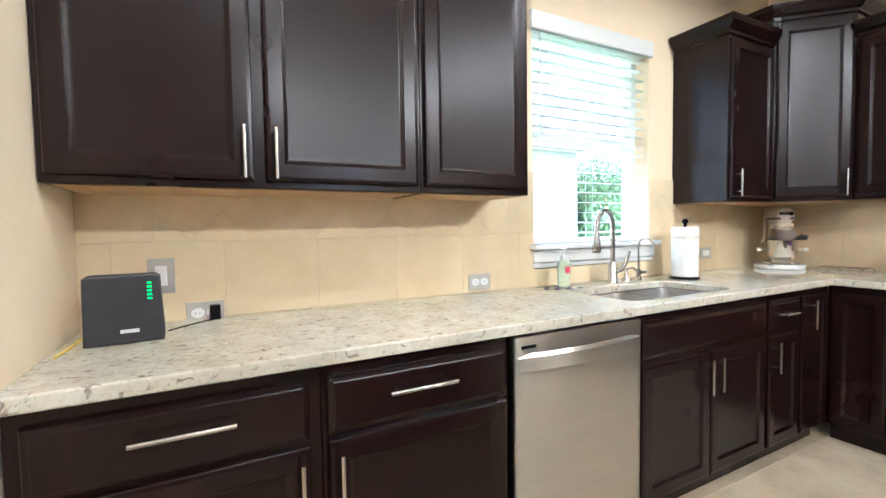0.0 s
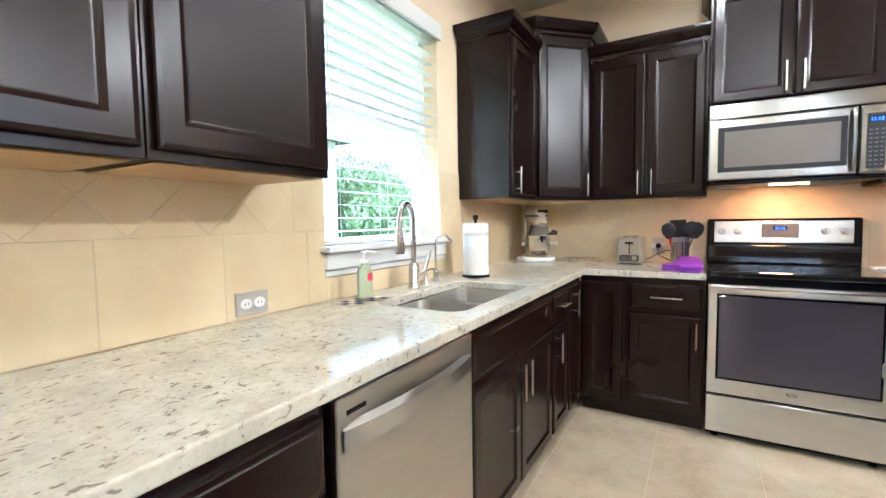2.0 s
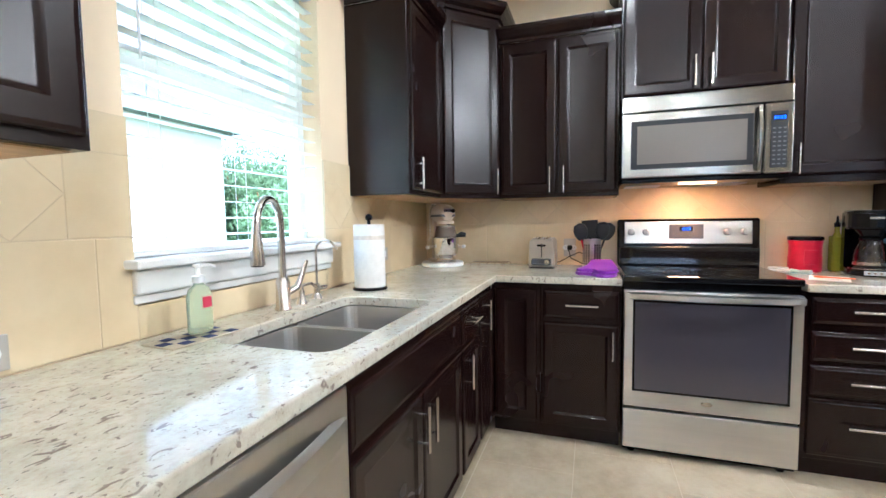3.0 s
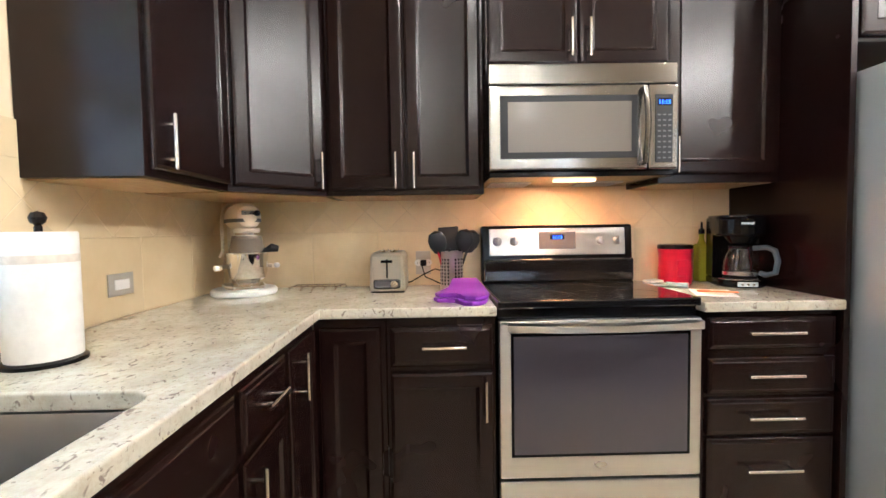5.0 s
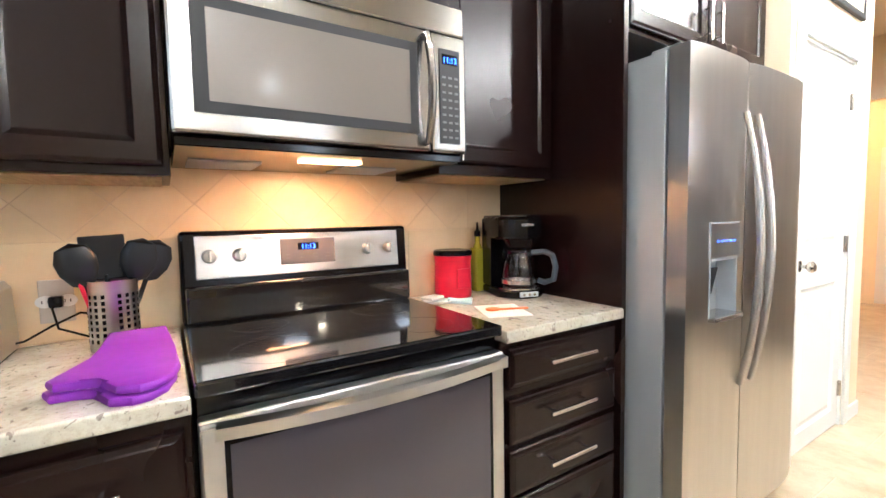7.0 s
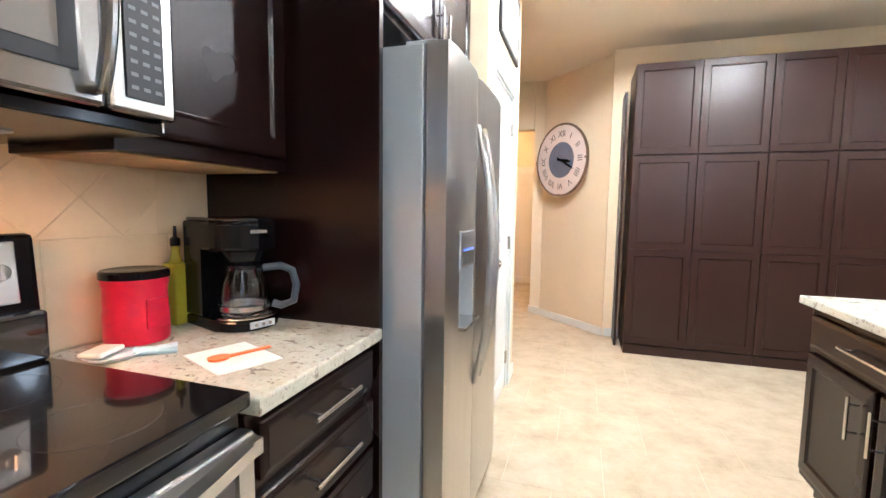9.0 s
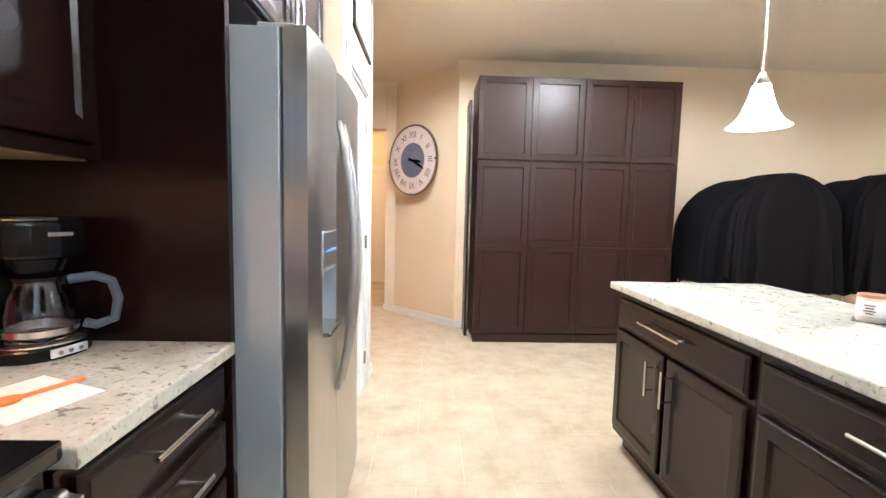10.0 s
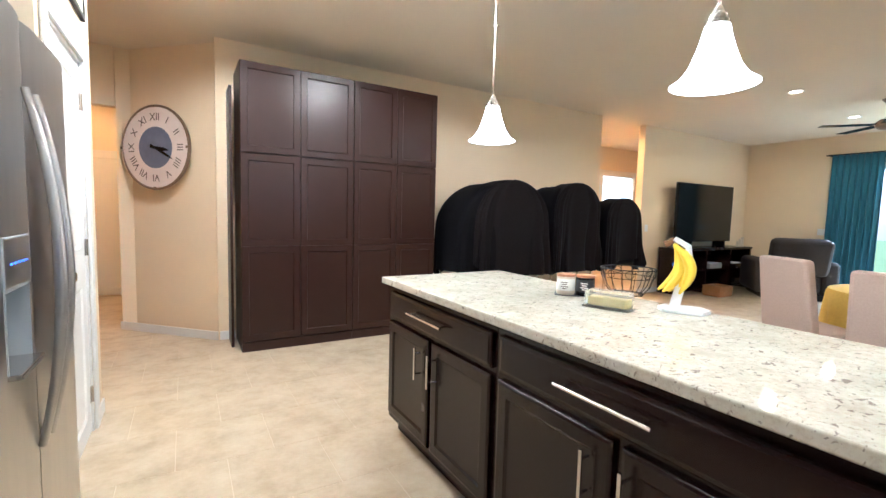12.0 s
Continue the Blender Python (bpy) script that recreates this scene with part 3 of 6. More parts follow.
# ---- window ----
t = thing("window_1", "", "", pose((WX0 + WX1) / 2, YW + .12, WZ0), kind="structure")
o = pose(-(WX0 + WX1) / 2, -YW - .12, -WZ0)
bm = bm_new()
f = .045
ZM = 1.70
for a in ((WX0, WX0 + f, WZ0, WZ1), (WX1 - f, WX1, WZ0, WZ1), (WX0 + f, WX1 - f, WZ0, WZ0 + f), (WX0 + f, WX1 - f, WZ1 - f, WZ1), (WX0 + f, WX1 - f, ZM - .03, ZM + .03)):
    box(bm, a[0], a[1], YW + .09, YW + .155, a[2], a[3], .003, 1)
part("window_frame", bm, M_VINYL, t, m=o)
for a, b in ((WZ0 + f, ZM - .03), (ZM + .03, WZ1 - f)):
    p = part("pane", box(bm_new(), WX0 + f, WX1 - f, YW + .118, YW + .122, a, b), M_PANE, t, m=o)
    p.visible_shadow = False
bm = bm_new()
box(bm, WX0 - .03, WX1 + .05, YW - .06, YW + .085, WZ0 - .004, WZ0 + .020, .006)
box(bm, WX0 - .01, WX1 + .03, YW - .028, YW - .001, WZ0 - .075, WZ0 - .005, .008)
box(bm, WX0 - .01, WX1 + .03, YW - .016, YW - .001, WZ0 - .100, WZ0 - .076, .004)
part("window_sill", bm, M_WHITE, t, m=o)
t = thing("window_blind", "white two-inch horizontal blind, slats open, hung in the kitchen window", "window blind", pose((WX0 + WX1) / 2, YW + .045, WZ1))
o = pose(-(WX0 + WX1) / 2, -YW - .045, -WZ1)
part("valance", box(bm_new(), WX0 - .02, WX1 + .02, YW - .022, YW - .002, WZ1 - .06, WZ1 + .03, .006), M_WHITE, t, m=o)
part("headrail", box(bm_new(), WX0 + .005, WX1 - .005, YW + .02, YW + .07, WZ1 - .05, WZ1 - .004), M_WHITE, t, m=o)
part("bottom_rail", box(bm_new(), WX0 + .008, WX1 - .008, YW + .02, YW + .07, WZ0 + .022, WZ0 + .04, .003), M_WHITE, t, m=o)
sm = None
k = 0
z = WZ0 + .075
while z < WZ1 - .07:
    if sm is None:
        first = part("slat", xf(box(bm_new(), -.43, .43, -.023, .023, -.0014, .0014), pose(0, 0, 0, 3)), M_SLAT, t, m=o @ pose(1.86, YW + .045, z))
        sm = first.data
    else:
        ob = new("slat", sm)
        ob.parent, ob.matrix_basis = t, o @ pose(1.86, YW + .045, z)
    z += .056
for x in (WX0 + .12, 1.86, WX1 - .12):
    for y in (YW + .021, YW + .069):
        part("cord", tube(bm_new(), [(x, y, WZ0 + .03), (x, y, WZ1 - .04)], .0012, 5), M_WHITE, t, m=o)
tube_wand = tube(bm_new(), [(WX0 + .06, YW + .01, WZ1 - .06), (WX0 + .065, YW + .012, WZ1 - .60)], .004, 6)
part("wand", tube_wand, M_WHITE, t, m=o)

# ---- appliances ----
t = thing("dishwasher", "stainless steel dishwasher with a bowed bar handle under the worktop", "dishwasher", pose(1.107, 1.5, 0))
o = pose(-1.107, -1.5, 0)
part("body", box(bm_new(), .806, 1.408, 1.19, 1.78, .10, .872), M_BLACK, t, m=o)
part("toe_panel", box(bm_new(), .806, 1.408, 1.24, 1.30, 0, .098), M_BLACK, t, m=o)
part("door", box(bm_new(), .808, 1.406, 1.150, 1.188, .11, .868, .006), M_STEEL, t, m=o)
bm = bm_new()
n = 14
for i in range(n):
    a, b = -1 + 2 * i / n, -1 + 2 * (i + 1) / n
    for q, (u, w) in enumerate(((a, b),)):
        yu, yw = 1.118 + .028 * u * u, 1.118 + .028 * w * w
        x_u, x_w = 1.107 + .285 * u, 1.107 + .285 * w
        vs = [bm.verts.new(p) for p in ((x_u, yu, .755), (x_w, yw, .755), (x_w, yw, .800), (x_u, yu, .800), (x_u, yu + .010, .750), (x_w, yw + .010, .750), (x_w, yw + .014, .812), (x_u, yu + .014, .812))]
        for fc in ((0, 1, 2, 3), (1, 0, 4, 5), (3, 2, 6, 7), (5, 4, 7, 6)):
            bm.faces.new([vs[k] for k in fc])
bmesh.ops.remove_doubles(bm, verts=bm.verts, dist=.0005)
dh = part("handle", bm, M_STEEL, t, "bowed steel bar handle", m=o)
part("vent", box(bm_new(), .835, .895, 1.1485, 1.151, .828, .838), M_BLACK, t, m=o)
part("badge", lathe(bm_new(), [(0, 0), (.022, 0), (.02, .002), (0, .002)], sy=.5), M_CHROME, t, m=o @ pose(1.355, 1.149, .165, 90))

# stove, in the frame of the east wall: x along the wall, y into it
SC = (-.490 + .268) / 2
t = thing("stove", "stainless steel electric range with a black glass cooktop and closed oven", "stove", RE @ pose(SC, 3.27, 0))
o = pose(-SC, -3.27, 0)
x0, x1 = -.490, .268
part("body", box(bm_new(), x0 + .004, x1 - .004, 2.985, 3.57, .02, .900), M_BLACK, t, m=o)
ct = part("cooktop", box(bm_new(), x0, x1, 2.955, 3.53, .900, .932, .006), M_GLASSB, t, "black ceramic glass cooktop", m=o)
for cx, cy, r in ((-.30, 3.10, .115), (.09, 3.10, .09), (-.30, 3.38, .08), (.09, 3.38, .105)):
    part("burner_ring", tube(bm_new(), [(cx + r * math.cos(a * math.pi / 18), cy + r * math.sin(a * math.pi / 18), .9320) for a in range(36)], .0004, 4, closed=True), M_BLACKM, t, m=o)
dr = part("oven_door", box(bm_new(), x0 + .002, x1 - .002, 2.948, 2.984, .262, .858, .006), M_STEEL, t, m=o)
part("oven_window", box(bm_new(), x0 + .055, x1 - .055, 2.9455, 2.949, .355, .800, .001), M_OVENG, dr, "dark oven glass with a purplish reflection put into its colour")
part("window_border", box(bm_new(), x0 + .045, x1 - .045, 2.9465, 2.9475, .345, .812), M_BLACK, dr)
bm = bm_new()
n = 18
for i in range(n):
    u, w = -1 + 2 * i / n, -1 + 2 * (i + 1) / n
    yu, yw = 2.888 + .042 * u * u, 2.888 + .042 * w * w
    xu, xw = SC + .375 * u, SC + .375 * w
    vs = [bm.verts.new(p) for p in ((xu, yu, .822), (xw, yw, .822), (xw, yw, .846), (xu, yu, .846), (xu, yu + .022, .816), (xw, yw + .022, .816), (xw, yw + .022, .852), (xu, yu + .022, .852))]
    for fc in ((0, 1, 2, 3), (1, 0, 4, 5), (3, 2, 6, 7), (5, 4, 7, 6)):
        bm.faces.new([vs[k] for k in fc])
bmesh.ops.remove_doubles(bm, verts=bm.verts, dist=.0005)
for s in (-1, 1):
    box(bm, SC + s * .36 - .012, SC + s * .36 + .012, 2.925, 2.955, .820, .850)
part("handle", bm, M_STEEL, dr, "bowed steel bar handle")
part("badge", lathe(bm_new(), [(0, 0), (.025, 0), (.023, .002), (0, .002)], sy=.5), M_CHROME, dr, m=pose(SC, 2.947, .312, 90))
part("drawer", box(bm_new(), x0 + .002, x1 - .002, 2.950, 2.984, .045, .250, .006), M_STEEL, t, m=o)
for fx in (x0 + .05, x1 - .05):
    for fy in (3.02, 3.5):
        part("foot", lathe(bm_new(), [(0, 0), (.018, 0), (.018, .025), (0, .025)], (fx, fy, 0), 12), M_BLACK, t, m=o)
bg = part("backguard", xf(box(bm_new(), x0, x1, -.032, .032, 0, .285, .012), pose(0, 3.545, .925, -4)), M_BLACK, t, m=o)
part("riser", box(bm_new(), x0 + .01, x1 - .01, 3.485, 3.52, .933, 1.045, .008), M_GLASSB, t, m=o)
part("control_panel", xf(box(bm_new(), x0 + .04, x1 - .04, -.037, -.030, .135, .268, .003), pose(0, 3.545, .925, -4)), M_STEEL, t, m=o)
part("control_display", xf(box(bm_new(), SC - .092, SC + .092, -.0395, -.036, .165, .250, .002), pose(0, 3.545, .925, -4)), M_PLATE, t, m=o)
part("clock_window", xf(box(bm_new(), SC - .035, SC + .035, -.0405, -.039, .212, .235), pose(0, 3.545, .925, -4)), M_BLACK, t, m=o)
fc = bpy.data.curves.new("digits", "FONT")
fc.body, fc.size, fc.align_x = "11:13", .022, "CENTER"
tmp = new("digits", fc)
me = bpy.data.meshes.new_from_object(tmp.evaluated_get(bpy.context.evaluated_depsgraph_get()))
bpy.data.objects.remove(tmp)
me.materials.clear()
me.materials.append(M_BLUE)
dg = new("digits", me)
dg.parent, dg.matrix_basis = t, o @ pose(SC, 3.545, .925, -4) @ pose(0, -.0412, .2155, 90)
for i in range(4):
    for j in range(2):
        part("button", xf(box(bm_new(), SC - .075 + i * .045, SC - .06 + i * .045, -.0402, -.039, .183 + j * .012, .188 + j * .012), pose(0, 3.545, .925, -4)), M_KEY, t, m=o)
for dx in (-.30, -.215, .215, .30):
    kb = part("knob", lathe(bm_new(), [(0, 0), (.021, 0), (.021, .006), (.017, .022), (.014, .024), (0, .024)], seg=28), M_STEEL, t, "round steel knob", m=o @ pose(SC + dx, 3.545, .925, -4) @ pose(0, -.037, .205, 90))
    part("grip", box(bm_new(), -.004, .004, -.017, .017, .022, .030, .002, 1), M_STEEL, kb)

# microwave
t = thing("microwave", "stainless steel over-the-range microwave with a dark window and blue clock", "microwave", RE @ pose(-.12, 3.35, 1.42))
o = pose(.12, -3.35, -1.42)
x0, x1 = -.500, .252
part("body", box(bm_new(), x0 + .002, x1 - .002, 3.145, 3.59, 1.425, 1.838, .002, 1), M_BLACK, t, m=o)
part("underside", box(bm_new(), x0 + .004, x1 - .004, 3.12, 3.58, 1.402, 1.424, .003, 1), M_BLACK, t, m=o)
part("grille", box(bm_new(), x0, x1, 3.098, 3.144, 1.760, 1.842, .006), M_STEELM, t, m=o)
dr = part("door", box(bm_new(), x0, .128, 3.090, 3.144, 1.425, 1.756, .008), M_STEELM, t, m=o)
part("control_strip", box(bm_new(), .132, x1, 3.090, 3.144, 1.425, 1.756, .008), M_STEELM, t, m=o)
part("window_border", box(bm_new(), x0 + .045, .088, 3.0875, 3.091, 1.470, 1.715, .001), M_BLACKM, dr)
part("window", box(bm_new(), x0 + .075, .062, 3.0862, 3.0868, 1.495, 1.690), M_MWG, dr, "brownish tinted microwave window")
bm = bm_new()
n = 12
pts = [(.108, 3.045 + .025 * (2 * i / n - 1) ** 2, 1.45 + .285 * i / n) for i in range(n + 1)]
tube(bm, [(.108, 3.09, 1.45)] + pts + [(.108, 3.09, 1.735)], .011, 10)
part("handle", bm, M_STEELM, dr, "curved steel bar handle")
part("keypad", box(bm_new(), .158, .226, 3.0872, 3.0905, 1.45, 1.715, .001), M_BLACKM, t, m=o)
bm = bm_new()
for i in range(3):
    for j in range(9):
        box(bm, .166 + i * .021, .178 + i * .021, 3.0866, 3.0872, 1.465 + j * .021, 1.471 + j * .021)
tagged(part("keys", bm, M_KEY, t, m=o), kind="stuff")
part("display", box(bm_new(), .166, .218, 3.0862, 3.0872, 1.672, 1.700), M_BLACK, t, m=o)
me2 = me.copy()
dg = new("digits", me2)
dg.parent, dg.matrix_basis = t, o @ pose(.192, 3.0858, 1.6775, 90)
part("lamp_lens", box(bm_new(), -.20, -.03, 3.22, 3.27, 1.396, 1.4015), mat("warm_hood_lens", (1, .55, .2), .4, emit=3), t, m=o)
bm = bm_new()
for i in range(2):
    for j in range(8):
        box(bm, -.46 + i * .42, -.28 + i * .42, 3.34 + j * .024, 3.352 + j * .024, 1.398, 1.4015)
tagged(part("filter_slots", bm, M_SIDE, t, m=o), kind="stuff")

# refrigerator
t = thing("refrigerator", "stainless steel side-by-side refrigerator with grey sides and a water dispenser", "refrigerator", RE @ pose(1.285, 3.2, 0))
o = pose(-1.285, -3.2, 0)
x0, xs, x1 = .855, 1.235, 1.71
part("cabinet", box(bm_new(), x0, x1, 2.835, 3.55, .03, 1.757, .004), M_SIDE, t, "grey painted body", m=o)
part("plinth", box(bm_new(), x0 + .01, x1 - .01, 2.80, 2.84, .02, .09), M_BLACK, t, m=o)
for fx in (x0 + .05, x1 - .05):
    part("roller", tube(bm_new(), [(fx - .015, 2.83, .02), (fx + .015, 2.83, .02)], .02, 14), M_BLACK, t, m=o)


dx0, dx1, dz0, dz1 = .972, 1.158, .885, 1.083


def fridge_door(a, b, hx, nm, niche=False):
    bm = bm_new()
    n = 10
    for c, d, z0, z1 in ([(a, dx0, .095, 1.76), (dx1, b, .095, 1.76), (dx0, dx1, .095, dz0), (dx0, dx1, dz1, 1.76)] if niche else [(a, b, .095, 1.76)]):
        xs_ = [c + (d - c) * i / n for i in range(n + 1)]
        fr = [(x, 2.760 - .012 * (1 - (2 * (x - a) / (b - a) - 1) ** 4)) for x in xs_]
        prism(bm, [(c, 2.825)] + fr + [(d, 2.825)], z0, z1, 0 if niche else .002)
    d = part(nm, bm, M_STEELV, t, m=o)
    pts = [(hx, 2.750 - .055 * (1 - (2 * i / 16 - 1) ** 2) - .006, .62 + .96 * i / 16) for i in range(17)]
    bm = tube(bm_new(), pts, [.010 + .006 * (1 - abs(2 * i / 16 - 1)) for i in range(17)], 12)
    part("handle", bm, M_STEEL, d, "long bowed steel handle")
    return d


fd = fridge_door(x0, xs - .003, xs - .042, "freezer_door", True)
fridge_door(xs + .003, x1, xs + .042, "fridge_door")
for hx in (x0 + .05, x1 - .05):
    part("hinge_cover", box(bm_new(), hx - .03, hx + .03, 2.80, 2.90, 1.760, 1.774, .004), M_SIDE, t, m=o)
part("dispenser_panel", box(bm_new(), dx0 - .002, dx1 + .002, 2.7425, 2.752, dz1 + .004, 1.202, .002), M_STEELV, fd)
part("panel_border", box(bm_new(), dx0 - .005, dx1 + .005, 2.7435, 2.752, dz1 + .001, 1.205, .001), M_SIDE, fd)
bm = bm_new()
for q in ((dx0 + .0005, dx0 + .005), (dx1 - .005, dx1 - .0005)):
    box(bm, q[0], q[1], 2.746, 2.822, dz0, dz1)
box(bm, dx0 + .005, dx1 - .005, 2.812, 2.822, dz0, dz1)
box(bm, dx0 + .005, dx1 - .005, 2.748, 2.812, dz1 - .006, dz1)
part("dispenser_niche", bm, M_NICHE, fd, "pale grey plastic dispenser recess")
part("drip_tray", box(bm_new(), dx0 - .002, dx1 + .002, 2.722, 2.811, dz0 - .008, dz0 + .006, .003), M_NICKEL, fd)
part("paddle", xf(box(bm_new(), -.025, .025, -.004, .004, -.05, .05, .003), pose(1.065, 2.790, 1.0, 12)), M_BLACK, fd)
bm = bm_new()
for i in range(5):
    box(bm, 1.01 + i * .028, 1.016 + i * .028, 2.7415, 2.7424, 1.14, 1.144)
part("indicator_lights", bm, M_BLUE, fd)

# ---- island ----
t = None
ILAB = "dark espresso wooden island cabinet with closed fronts under the granite top"


def island_unit(a, b, drawer):
    mid = (a + b) / 2
    return base_unit(RI, a, b, -1.385, -.625, [(a + .03, b - .017, .700, .842, drawer), (a + .03, mid - .008, .14, .675, (mid - .085, .545, .16, 1)), (mid + .022, b - .017, .14, .675, (mid + .045, .545, .16, 1))], ILAB)


island_unit(-1.925, -.925, (-1.44, .776, .335, 0))
island_unit(-.925, .165, (-.42, .776, .325, 0))
t = thing("island_back_panel", "dark wooden back panel of the island below the worktop", "cabinet panel", pose(.61, -.6, 0))
part("panel", box(bm_new(), .600, .623, -1.925, .165, 0, CZ0 - .002), M_WOOD, t, m=pose(-.61, .6, 0))
t = thing("outlet", "small chrome outlet cover on the dark island end", "electrical outlet", pose(1.335, -1.926, .70))
part("plate", box(bm_new(), -.035, .035, -.006, 0, -.05, .05, .002), M_CHROME, t)


def pendant(y, low=1.675):
    t = thing("pendant_lamp", "lit frosted glass bell pendant on a nickel rod above the island", "pendant lamp", pose(.99, y, H), "island pendants")
    d = H - low
    bm = lathe(bm_new(), [(0, 0), (.06, 0), (.06, -.012), (.02, -.03), (0, -.03)])
    part("canopy", bm, M_NICKEL, t)
    bm = tube(bm_new(), [(0, 0, -.03), (0, 0, -(d - .21))], .0055, 10)
    lathe(bm, [(.0, .0), (.012, .0), (.012, .02), (0, .02)], (0, 0, -.60), 16)
    part("rod", bm, M_NICKEL, t)
    bm = lathe(bm_new(), [(.0, 0), (.034, 0), (.034, .012), (.026, .018), (.026, .03), (.016, .04), (.014, .055), (0, .055)], (0, 0, -(d - .175)), 24)
    part("socket_cap", bm, M_NICKEL, t)
    prof = [(.034, .175), (.042, .14), (.054, .10), (.071, .055), (.095, .02), (.122, .0), (.118, .001), (.091, .022), (.067, .057), (.050, .102), (.038, .14), (.030, .173)]
    part("shade", lathe(bm_new(), prof, (0, 0, -d), 40), M_SHADE, t)
    part("bulb", lathe(bm_new(), [(0, 0), (.02, .01), (.028, .03), (.02, .06), (.012, .08), (0, .08)], (0, 0, -d + .05), 16), M_CANL, t)
    return t


p = pendant(-1.54)
pendant(-.415, 1.70)

# ---- pantry cupboards ----
PY0, PY1 = 3.80, 4.325
for a, b in ((-1.975, -.965), (-.965, -.04)):
    t = thing("pantry_cupboard", "tall dark brown pantry cupboard with closed panelled doors against the wall", "cupboard", RP @ pose((a + b) / 2, PY1, 0), "pantry cupboards")
    o = pose(-(a + b) / 2, -PY1, 0)
    part("carcass", box(bm_new(), a + .001, b - .001, PY0 + .02, PY1, .09, 2.545, .001, 1), M_WOOD2, t, m=o)
    part("plinth", box(bm_new(), a + .001, b - .001, PY0 + .012, PY1, 0, .088, .001, 1), M_WOOD2, t, m=o)
    m0 = (a + b) / 2
    for c, d in ((a + .003, m0 - .003), (m0 + .003, b - .003)):
        for z0, z1, nm in ((1.776, 2.54, "upper_door"), (.10, 1.762, "door")):
            if nm == "door":
                bm = ringed(bm_new(), c, d, z0, .953, [(0, 0), (0, -.018), (.002, -.02), (.056, -.02), (.062, -.010)])
                ringed(bm, c, d, .955, z1, [(0, 0), (0, -.018), (.002, -.02), (.056, -.02), (.062, -.010)])
            else:
                bm = ringed(bm_new(), c, d, z0, z1, [(0, 0), (0, -.018), (.002, -.02), (.056, -.02), (.062, -.010)])
            part(nm, bm, M_WOOD2, t, m=o @ pose(0, PY0 + .019, 0))
t = thing("leaning_board", "thin dark board standing between pantry cupboard and wall", "board", pose(2.03, -4.16, 0))
part("board", box(bm_new(), -.012, .012, -.14, .14, 0, 2.37, .002), M_WOOD2, t)

# ---- pantry door ----
t = thing("door_1", "", "", pose(2.86, (DW0 + DW1) / 2, 0), kind="structure")
RD = pose(DX, (DW0 + DW1) / 2, 0, 0, 0, -90)
t.matrix_world = RD
w = (DW0 - DW1) / 2
bm = bm_new()
ringed(bm, -w + .025, w - .025, .01, .95, [(0, 0), (0, -.03), (.10, -.03), (.115, -.022), (.13, -.022), (.15, -.028)])
ringed(bm, -w + .025, w - .025, .95, 2.03, [(0, 0), (0, -.03), (.10, -.03), (.115, -.022), (.13, -.022), (.15, -.028)])
leaf = part("leaf", bm, M_WHITE, t, m=pose(0, .04, 0))
bm = bm_new()
for a in ((-w - .065, -w + .004, 0, 2.115), (w - .004, w + .065, 0, 2.115)):
    box(bm, a[0], a[1], -.018, -.001, a[2], a[3], .005)
box(bm, -w + .005, w - .005, -.018, -.001, 2.045, 2.115, .005)
for a in ((-w, -w + .02, 0, 2.045), (w - .02, w, 0, 2.045), (-w + .02, w - .02, 2.032, 2.045)):
    box(bm, a[0], a[1], 0, .10, a[2], a[3])
part("door_casing", bm, M_WHITE, t)
bm = bm_new()
for z in (.22, 1.05, 1.83):
    tube(bm, [(w - .022, .004, z - .045), (w - .022, .004, z + .045)], .008, 10)
    box(bm, w - .05, w - .023, .006, .009, z - .045, z + .045)
part("hinges", bm, M_NICKEL, t)
part("door_knob", lathe(bm_new(), [(0, 0), (.028, 0), (.028, .008), (.010, .014), (.010, .03), (.026, .042), (.028, .055), (.018, .066), (0, .068)], seg=24), M_NICKEL, leaf, "satin nickel knob", m=pose(-w + .085, -.03, .97, 90))

# skirting
solid("baseboard", xf(box(bm_new(), 0, 1.20, .001, .015, 0, .085, .004), pose(2.13, -4.33, 0, 0, 0, -45)), M_WHITE)
bm = bm_new()
box(bm, -3.20, .04, -4.33, -4.316, 0, .085, .004)
box(bm, 1.98, 2.12, -4.33, -4.316, 0, .085, .004)
box(bm, -7.74, -4.28, -4.33, -4.316, 0, .085, .004)
solid("baseboard", bm, M_WHITE)
bm = bm_new()
box(bm, DX - .014, DX - .001, -2.98, DW1 - .07, 0, .085, .004)
box(bm, DX - .014, DX - .001, DW0 + .07, -1.87, 0, .085, .004)
box(bm, DX, 5.6, -2.995, -2.981, 0, .085, .004)
solid("baseboard", bm, M_WHITE)

# Fittings for every downlight, the added out-of-view fill ones included.
for x, y in CANS_AND_FILL:
    t = thing("downlight_and_fill", "lit round recessed ceiling light with a white trim ring, most added as unseen fill", "ceiling light", pose(x, y, H), "recessed ceiling lights")
    part("trim_ring", lathe(bm_new(), [(.062, -.001), (.085, -.001), (.083, -.007), (.062, -.004)], seg=32), M_WHITE, t)
    part("lens", lathe(bm_new(), [(0, -.002), (.061, -.002), (.061, -.001), (0, -.001)], seg=24), M_CANL, t)

